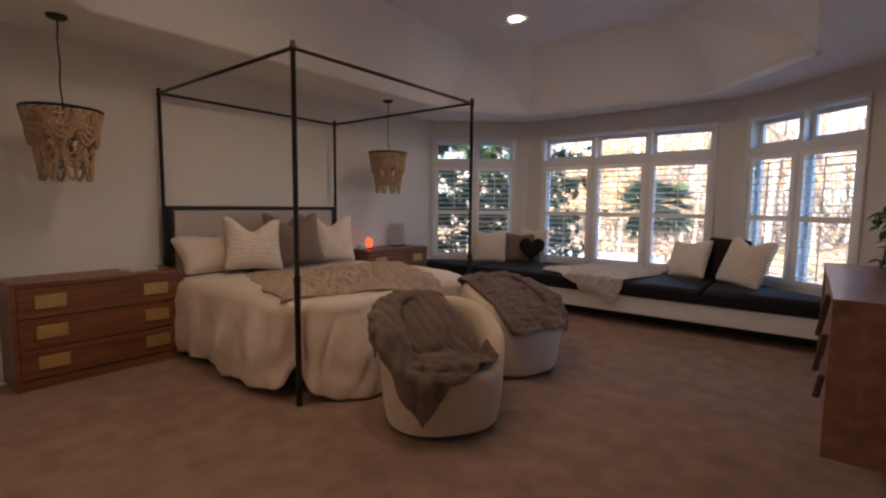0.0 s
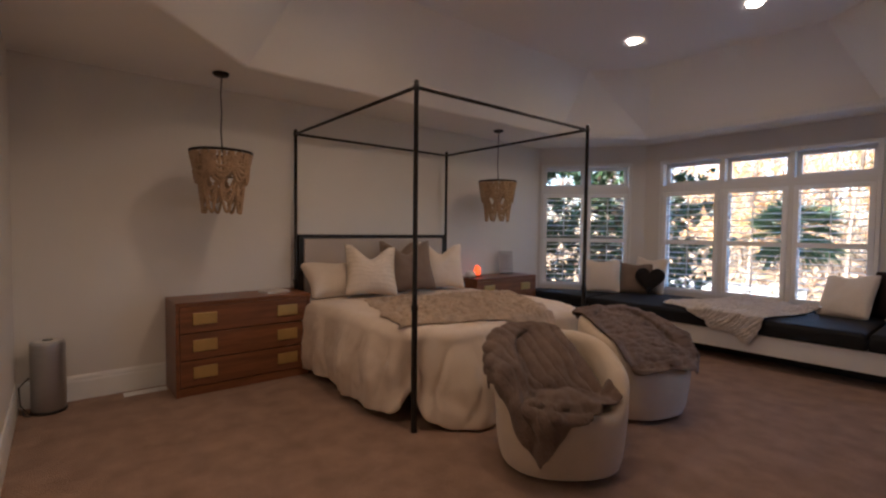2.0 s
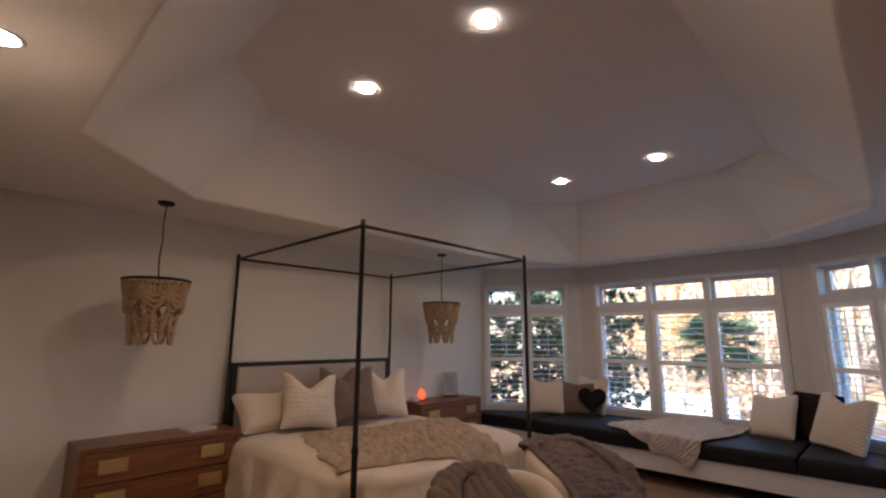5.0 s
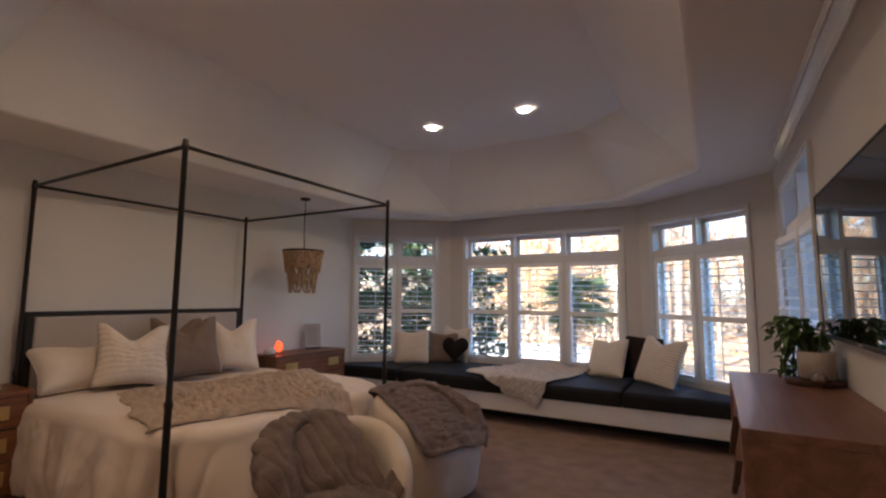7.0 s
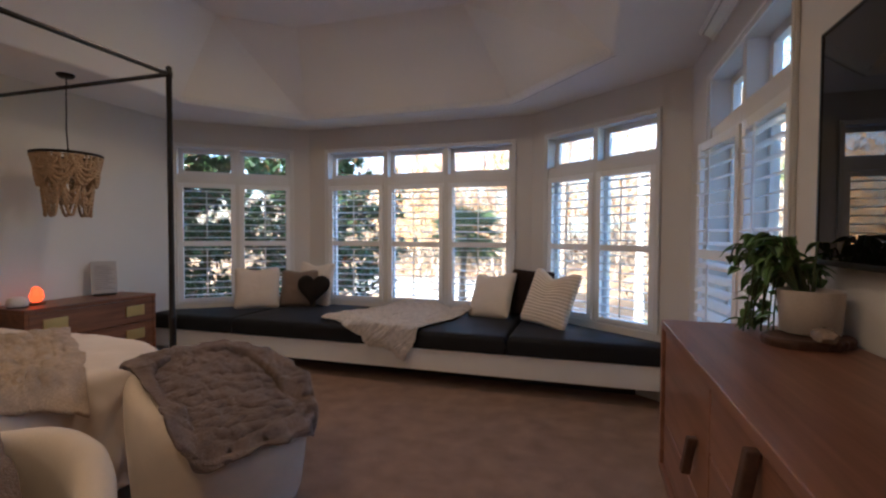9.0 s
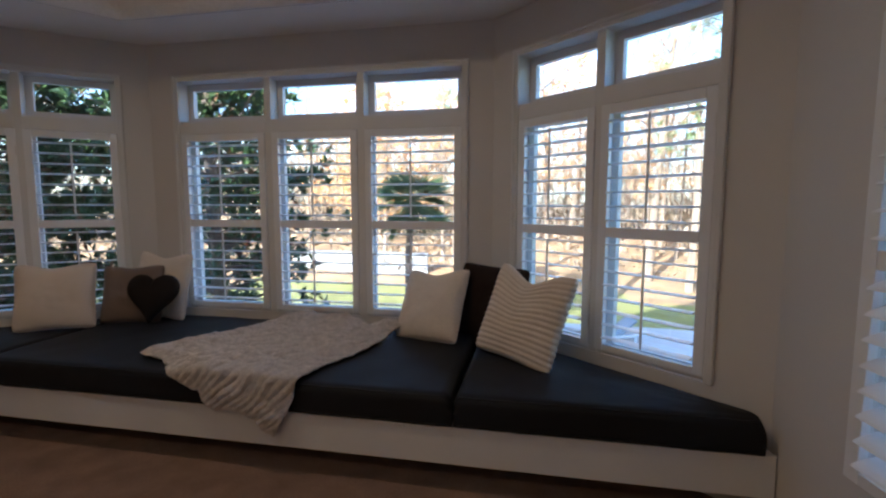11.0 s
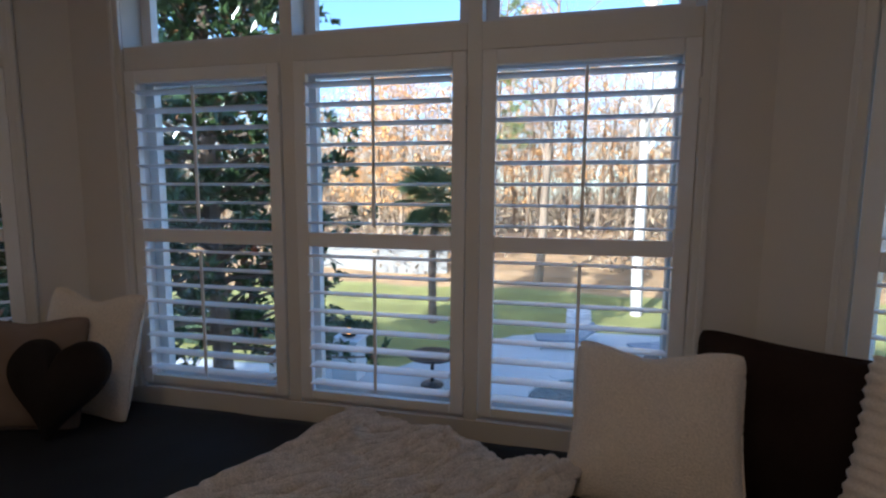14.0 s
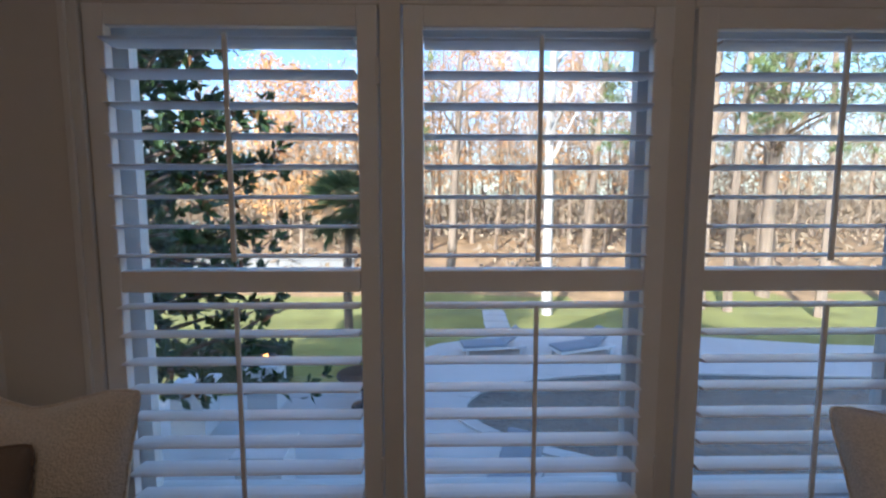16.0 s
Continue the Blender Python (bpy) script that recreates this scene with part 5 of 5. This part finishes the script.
# ---- trees ----
class Geo:
    """Collects faces cheaply."""
    def __init__(self):
        self.v, self.f = [], []

    def limb(self, pts, r0, r1, sides=5):
        k, n = len(self.v), len(pts)
        for i, p in enumerate(pts):
            d = (pts[min(i + 1, n - 1)] - pts[max(i - 1, 0)]).normalized()
            u = d.cross(Vector((0.31, 0.17, 0.93)))
            if u.length < 0.1:
                u = d.cross(Vector((1, 0, 0)))
            u.normalize()
            w = d.cross(u)
            r = r0 + (r1 - r0) * i / (n - 1)
            self.v += [p + r * (math.cos(s * math.tau / sides) * u + math.sin(s * math.tau / sides) * w) for s in range(sides)]
        for i in range(n - 1):
            for s in range(sides):
                t = (s + 1) % sides
                self.f.append((k + i * sides + s, k + i * sides + t, k + (i + 1) * sides + t, k + (i + 1) * sides + s))

    def leaf(self, p, way, up, length, width):
        side = way.cross(up)
        if side.length < 1e-3:
            return
        side.normalize()
        k = len(self.v)
        self.v += [p, p + way * length * 0.5 + side * width * 0.5 + up * width * 0.15, p + way * length - up * length * 0.12, p + way * length * 0.5 - side * width * 0.5 + up * width * 0.15]
        self.f += [(k, k + 1, k + 2), (k, k + 2, k + 3)]

    def make(self, name, mat, parent=None, label="", smooth=False):
        me = bpy.data.meshes.new(name)
        me.from_pydata(self.v, [], self.f)
        me.materials.append(mat)
        if smooth:
            me.polygons.foreach_set("use_smooth", [True] * len(me.polygons))
        ob = new(name, me)
        ob.parent = parent
        if label:
            ob["label"] = label
        return ob


def rand_dir(rng):
    while True:
        v = Vector((rng.uniform(-1, 1), rng.uniform(-1, 1), rng.uniform(-1, 1)))
        if 0.05 < v.length < 1:
            return v.normalized()


def wander(rng, start, way, length, n, bend):
    pts, p, d = [start.copy()], start.copy(), way.normalized()
    for _ in range(n):
        d = (d + bend * rand_dir(rng)).normalized()
        p = p + d * length / n
        pts.append(p.copy())
    return pts


def bare_tree(geo, rng, x, y, h, r, branches=14, twigs=3):
    z = ground_z(x, y) - 0.1
    trunk = wander(rng, Vector((x, y, z)), Vector((rng.uniform(-0.05, 0.05), rng.uniform(-0.05, 0.05), 1)), h, 8, 0.05)
    geo.limb(trunk, r, r * 0.18, 6)
    for b in range(branches):
        k = rng.uniform(0.30, 0.97)
        i = min(7, int(k * 8))
        p = trunk[i].lerp(trunk[i + 1], k * 8 - i)
        d = Vector((rng.uniform(-1, 1), rng.uniform(-1, 1), rng.uniform(0.5, 1.5)))
        ln = h * rng.uniform(0.12, 0.28) * (1.25 - k)+0.4
        pts = wander(rng, p, d, ln, 4, 0.22)
        rb = r * (1.05 - k) * 0.42 + 0.012
        geo.limb(pts, rb, rb * 0.3, 4)
        for _ in range(twigs):
            q = pts[rng.randint(1, 4)]
            tw = wander(rng, q, d + 1.2 * rand_dir(rng), ln * rng.uniform(0.3, 0.6), 3, 0.3)
            geo.limb(tw, rb * 0.4, 0.006, 3)
    return trunk


# the evergreen beside the bay
def magnolia(x, y, label, seed=11, tufts=15, lowest=0.21):
    rng = random.Random(seed)
    root = thing("magnolia_tree", pose(0, 0, 0), label, "tree")
    wood_geo, leaves, rust = Geo(), Geo(), Geo()
    trunk = wander(rng, Vector((x, y, GZ)), Vector((0.03, -0.02, 1)), 10.5, 9, 0.06)
    wood_geo.limb(trunk, 0.17, 0.04, 8)
    for b in range(170):
        k = lowest + (0.99 - lowest) * b / 170
        i = min(8, int(k * 9))
        p = trunk[i].lerp(trunk[i + 1], k * 9 - i)
        a = b * 2.399 + rng.uniform(-0.4, 0.4)
        ln = (2.6 * (1 - k) ** 0.5 + 0.4) * rng.uniform(0.65, 1.1)
        pts = wander(rng, p, Vector((math.cos(a), math.sin(a), rng.uniform(-0.05, 0.55))), ln, 6, 0.18)
        wood_geo.limb(pts, 0.035 * (1.1 - k) + 0.01, 0.006, 5)
        for s in range(tufts):
            t = rng.uniform(0.16, 1.0) * 6
            q = pts[min(5, int(t))].lerp(pts[min(5, int(t)) + 1], t - min(5, int(t)))
            q = q + 0.16 * rand_dir(rng)
            d0 = (pts[-1] - pts[0]).normalized()
            for _ in range(rng.randint(7, 11)):
                d = (d0 * 0.7 + rand_dir(rng) + Vector((0, 0, 0.25))).normalized()
                g = rust if rng.random() < 0.07 else leaves
                g.leaf(q + 0.03 * rand_dir(rng), d, rand_dir(rng), rng.uniform(0.13, 0.23), rng.uniform(0.06, 0.10))
    wood_geo.make("trunk", BARK_DARK, root)
    crown = leaves.make("crown", MAGNOLIA, root, "dark glossy evergreen leaves")
    rust.make("crown_underside", RUSSET, root, "scattered russet leaves")


magnolia(-6.1, 11.75, "tall dark glossy magnolia close outside the bay windows")
magnolia(-9.6, 10.2, "dense dark glossy magnolia beside the house", 12, 40, 0.05)


def palm(x, y):
    rng = random.Random(4)
    root = thing("palm_tree", pose(0, 0, 0), "fan palm with a shaggy trunk on the terrace edge", "palm tree")
    g = Geo()
    trunk = wander(rng, Vector((x, y, GZ)), Vector((0.02, 0, 1)), 4.6, 10, 0.03)
    g.limb(trunk, 0.15, 0.13, 10)
    top = trunk[-1]
    for i in range(260):
        k = rng.uniform(0.3, 1.0)
        p = Vector((x, y, GZ)).lerp(top, k)
        a = rng.uniform(0, math.tau)
        d = Vector((math.cos(a), math.sin(a), rng.uniform(-0.9, 0.4))).normalized()
        g.leaf(p + d * 0.1, d, Vector((0, 0, 1)), rng.uniform(0.1, 0.25), 0.04)
    g.make("trunk", BARK_DARK, root)
    fr = Geo()
    for b in range(58):
        a = b * 2.399
        el = rng.uniform(-1.0, 1.35)
        d = Vector((math.cos(a) * math.cos(el), math.sin(a) * math.cos(el), math.sin(el)))
        ln = rng.uniform(0.6, 1.0)
        stem = [top + d * ln * t - Vector((0, 0, 0.22 * t * t)) for t in (0, 0.5, 1.0)]
        fr.limb(stem, 0.014, 0.009, 4)
        tip = stem[-1]
        side = d.cross(Vector((0, 0, 1))).normalized()
        up = side.cross(d)
        for s in range(17):
            f = (s - 8) / 8 * 1.45
            w = (d * math.cos(f) + side * math.sin(f) + 0.15 * up * rng.uniform(-1, 1)).normalized()
            fr.leaf(tip, (w - Vector((0, 0, 0.2))).normalized(), up, rng.uniform(0.75, 1.1) * (1 - 0.15 * abs(f)), 0.04)
    fr.make("crown", PALM, root, "green fan fronds")


palm(-5.2, 21.7)

# pale trunks that stand out at the wood's edge
rng = random.Random(21)
for x, y, h, r, mat in ((2.2, 24.6, 19, 0.23, BARK_WHITE), (8.9, 25.4, 21, 0.20, BARK), (13.0, 27.5, 22, 0.32, BARK), (-1.6, 29.0, 18, 0.24, BARK), (5.6, 30.5, 20, 0.26, BARK), (17.5, 26.0, 20, 0.28, BARK), (10.6, 31.0, 19, 0.22, BARK_DARK)):
    root = thing("bare_tree", pose(0, 0, 0), "tall bare winter tree with a pale sunlit trunk" if mat is not BARK_DARK else "tall bare winter tree with a dark trunk", "tree", "edge trees")
    g = Geo()
    trunk = bare_tree(g, rng, x, y, h, r, 0)
    g.make("trunk", mat, root, smooth=True)
    g = Geo()
    for b in range(22):
        k = rng.uniform(0.28, 0.97)
        i = min(7, int(k * 8))
        p = trunk[i].lerp(trunk[i + 1], k * 8 - i)
        d = Vector((rng.uniform(-1, 1), rng.uniform(-1, 1), rng.uniform(0.4, 1.4)))
        ln = h * rng.uniform(0.1, 0.26) * (1.2 - k) + 0.5
        pts = wander(rng, p, d, ln, 5, 0.22)
        rb = r * (1.05 - k) * 0.4 + 0.012
        g.limb(pts, rb, rb * 0.25, 5)
        for _ in range(5):
            q = pts[rng.randint(1, 5)]
            g.limb(wander(rng, q, d + 1.2 * rand_dir(rng), ln * rng.uniform(0.3, 0.6), 3, 0.3), rb * 0.4, 0.006, 3)
    g.make("limbs", mat, root)

# pines with drooping green tufts
for x, y, h in ((6.9, 28.0, 17), (9.8, 25.0, 18), (12.8, 24.0, 17), (15.2, 31.0, 20), (-4.5, 34.0, 16), (20.5, 29.0, 19)):
    root = thing("pine_tree", pose(0, 0, 0), "tall pine with sparse yellow-green needle tufts", "tree", "pines")
    g, nd = Geo(), Geo()
    trunk = bare_tree(g, rng, x, y, h, 0.2, 0)
    for b in range(34):
        k = rng.uniform(0.38, 0.98)
        i = min(7, int(k * 8))
        p = trunk[i].lerp(trunk[i + 1], k * 8 - i)
        a = rng.uniform(0, math.tau)
        ln = rng.uniform(1.2, 3.0) * (1.25 - k) + 0.4
        pts = wander(rng, p, Vector((math.cos(a), math.sin(a), rng.uniform(-0.1, 0.4))), ln, 4, 0.2)
        g.limb(pts, 0.035, 0.01, 4)
        for s in range(6):
            q = pts[rng.randint(2, 4)] + 0.35 * rand_dir(rng)
            for _ in range(14):
                nd.leaf(q, (rand_dir(rng) + Vector((0, 0, 0.3))).normalized(), rand_dir(rng), rng.uniform(0.2, 0.4), 0.05)
    g.make("trunk", BARK, root)
    nd.make("crown", PINE, root)

# orange autumn trees
for x, y, h in ((-12.5, 36.0, 12), (-10.0, 33.0, 11), (-7.0, 38.0, 11), (-2.6, 38.5, 15.5), (3.2, 46.0, 15), (10.5, 50.0, 15), (24.0, 44.0, 11), (-5.5, 42.0, 16), (0.5, 41.0, 14), (7.5, 40.0, 13), (14.5, 43.0, 15)):
    root = thing("autumn_tree", pose(0, 0, 0), "tree with thin orange autumn leaves", "tree", "autumn trees")
    g, lv_ = Geo(), Geo()
    trunk = bare_tree(g, rng, x, y, h, 0.18, 26, 3)
    for b in range(500):
        k = rng.uniform(0.3, 1.02)
        p = Vector((x, y, ground_z(x, y) + h * k)) + Vector((rng.gauss(0, 1), rng.gauss(0, 1), 0)) * (2.3 * math.sin(math.pi * min(1, k)) ** 0.5 + 0.2)
        for _ in range(9):
            lv_.leaf(p + 0.45 * rand_dir(rng), rand_dir(rng), rand_dir(rng), rng.uniform(0.12, 0.22), 0.11)
    g.make("trunk", BARK, root)
    lv_.make("crown", ORANGE, root)

# the wood behind: countless trunks and brush
g = Geo()
for i in range(115):
    x, y = rng.uniform(-45, 70), rng.uniform(31, 62)
    bare_tree(g, rng, x, y, rng.uniform(9, 17), rng.uniform(0.07, 0.2), 13, 3)
tagged(g.make("woodland", BARK), "dense bare winter woodland behind the lawn", "woods", kind="stuff")
g = Geo()
for i in range(150):
    x, y = rng.uniform(-80, 120), rng.uniform(62, 110)
    bare_tree(g, rng, x, y, rng.uniform(9, 17), rng.uniform(0.08, 0.22), 16, 3)
tagged(g.make("far_woodland", BARK_DARK), "far grey-brown winter woodland", "woods", kind="stuff")
g = Geo()
for i in range(620):
    x, y = rng.uniform(-45, 70), rng.uniform(29.5, 75)
    s = rng.uniform(0.6, 1.6) * (1 + (y - 30) * 0.03)
    for _ in range(26):
        p = Vector((x, y, ground_z(x, min(y, 90)) + 0.2)) + Vector((rng.gauss(0, s), rng.gauss(0, s), abs(rng.gauss(0, s * 0.9))))
        g.leaf(p, rand_dir(rng), rand_dir(rng), rng.uniform(0.2, 0.5) * s, 0.1 + 0.1 * s)
tagged(g.make("undergrowth", BRUSH), "brown winter brush under the trees", "undergrowth", kind="stuff")

g = Geo()
for i in range(800):
    x, y = rng.uniform(-60, 90), rng.uniform(34, 85)
    h = rng.uniform(7, 15)
    for _ in range(70):
        k = rng.uniform(0.12, 1.0)
        p = Vector((x, y, ground_z(x, y) + h * k)) + Vector((rng.gauss(0, 1.5), rng.gauss(0, 1.5), 0)) * (1.15 - 0.6 * k)
        d = (rand_dir(rng) * 0.8 + Vector((0, 0, 0.9))).normalized()
        g.leaf(p, d, rand_dir(rng), rng.uniform(0.8, 1.7), rng.uniform(0.02, 0.055))
tagged(g.make("twigs", BRUSH), "haze of fine bare twigs in the winter wood", "woods", kind="stuff")

# hedge by the terrace
for x, y, w, d, h in ((-7.2, 17.6, 2.6, 0.9, 1.0), (-11.5, 18.0, 3.0, 1.0, 1.1)):
    root = thing("hedge", pose(x, y, GZ), "dark clipped evergreen hedge beside the terrace", "hedge", "hedges")
    g = Geo()
    for _ in range(2600):
        p = Vector((rng.uniform(-w, w) / 2, rng.uniform(-d, d) / 2, rng.uniform(0.02, h)))
        k = rng.randint(0, 2)
        if k == 0:
            p.z = h * rng.uniform(0.92, 1.03)
        elif k == 1:
            p.y = -d / 2 * rng.uniform(0.92, 1.05)
        g.leaf(p, rand_dir(rng), rand_dir(rng), 0.09, 0.05)
    g.make("leaves", HEDGE, root)
    part("core", box(-w / 2 + 0.05, w / 2 - 0.05, -d / 2 + 0.05, d / 2 - 0.05, 0, h - 0.06, 0.05), HEDGE, root)


# a narrow pale walk from the terrace across the lawn
for i in range(4):
    walkway = part("path_slab", box(-0.45, 0.45, 0.0, 0.9, 0.0, 0.05, 0.01), PAVING)
    walkway.matrix_basis = pose(-0.1 + 0.06 * i, 21.5 + i * 0.95, GZ + 0.004)
    tagged(walkway, "pale stone slab of the walk across the lawn", "paving", "garden walk slabs")

# terrace things
def make_pillar(x, y, lit):
    root = thing("white_pillar", pose(x, y, GZ + 0.06), "white square garden pillar" + (" carrying a small flame" if lit else " on the terrace"), "pillar", "garden pillars")
    part("shaft", box(-0.32, 0.32, -0.32, 0.32, 0.0, 0.95, 0.01), SIDING, root)
    part("cap", box(-0.37, 0.37, -0.37, 0.37, 0.95, 1.02, 0.012), SIDING, root)
    if lit:
        part("bowl", lathe([(0.06, 1.02), (0.16, 1.06), (0.22, 1.14), (0.20, 1.14), (0.05, 1.07)], 24), IRON, root)
        part("flame", lathe([(0.02, 1.08), (0.05, 1.12), (0.045, 1.18), (0.01, 1.27)], 12), FLAME, root)


make_pillar(-5.95, 16.1, True)
make_pillar(-6.95, 15.05, False)
make_pillar(-4.7, 12.6, False)

root = thing("patio_umbrella", pose(-2.93, 15.5, GZ + 0.06), "closed blue-grey patio umbrella on a round base", "umbrella")
part("base", lathe([(0.42, 0.0), (0.43, 0.02), (0.40, 0.08), (0.06, 0.12), (0.03, 0.3)], 28), IRON, root)
part("pole", tube([(0, 0, 0.1), (0, 0, 2.45)], 0.022, 10), STEEL, root)


def closed_canopy(u, v):
    a = u * math.tau
    r = (0.05 + 0.17 * math.sin(min(1, v * 1.1) * 2.4) ** 0.8 * (0.7 + 0.3 * v)) * (1 + 0.22 * math.sin(a * 8))
    return Vector((r * math.cos(a), r * math.sin(a), 2.42 - 1.45 * v))


part("canopy", sheet(64, 18, closed_canopy, True), UMBRELLA, root, smooth=True)
root = thing("patio_table", pose(-3.85, 16.1, GZ + 0.06), "round dark patio table on the terrace", "table")
part("tabletop", lathe([(0.55, 0.70), (0.58, 0.71), (0.58, 0.735), (0.55, 0.745)], 36), IRON, root)
part("pedestal", lathe([(0.28, 0.0), (0.26, 0.03), (0.05, 0.08), (0.045, 0.70)], 20), IRON, root)


def make_lounger(x, y, yaw):
    root = thing("sun_lounger", pose(x, y, GZ + 0.06, 0, 0, yaw), "low pale cushioned sun lounger by the pool", "lounger", "pool loungers")
    part("frame", box(-0.95, 0.95, -0.34, 0.34, 0.18, 0.25, 0.015), SIDING, root)
    for lx in (-0.8, 0.8):
        for ly in (-0.28, 0.28):
            part("leg", box(lx - 0.03, lx + 0.03, ly - 0.03, ly + 0.03, 0.0, 0.18), SIDING, root)
    part("mattress", box(-0.93, 0.35, -0.32, 0.32, 0.25, 0.34, 0.03, 3), CUSHION_BLUE, root)
    bk = part("backrest", box(0.0, 0.66, -0.32, 0.32, 0.0, 0.09, 0.03, 3), CUSHION_BLUE, root)
    bk.matrix_basis = pose(0.34, 0, 0.27, 0, -38, 0)


make_lounger(-0.6, 19.7, 8)
make_lounger(2.0, 19.5, 20)
make_lounger(-1.2, 12.8, 60)

# pale garden wall far behind the terrace
root = thing("garden_wall", pose(-9.5, 30.5, GZ), "low weathered grey garden wall beyond the lawn", "wall")
part("wall", box(-5.5, 3.0, -0.12, 0.12, 0.0, 1.5, 0.01), GARDEN_WALL, root)
part("coping", box(-5.55, 3.05, -0.18, 0.18, 1.5, 1.58, 0.01), GARDEN_WALL, root)
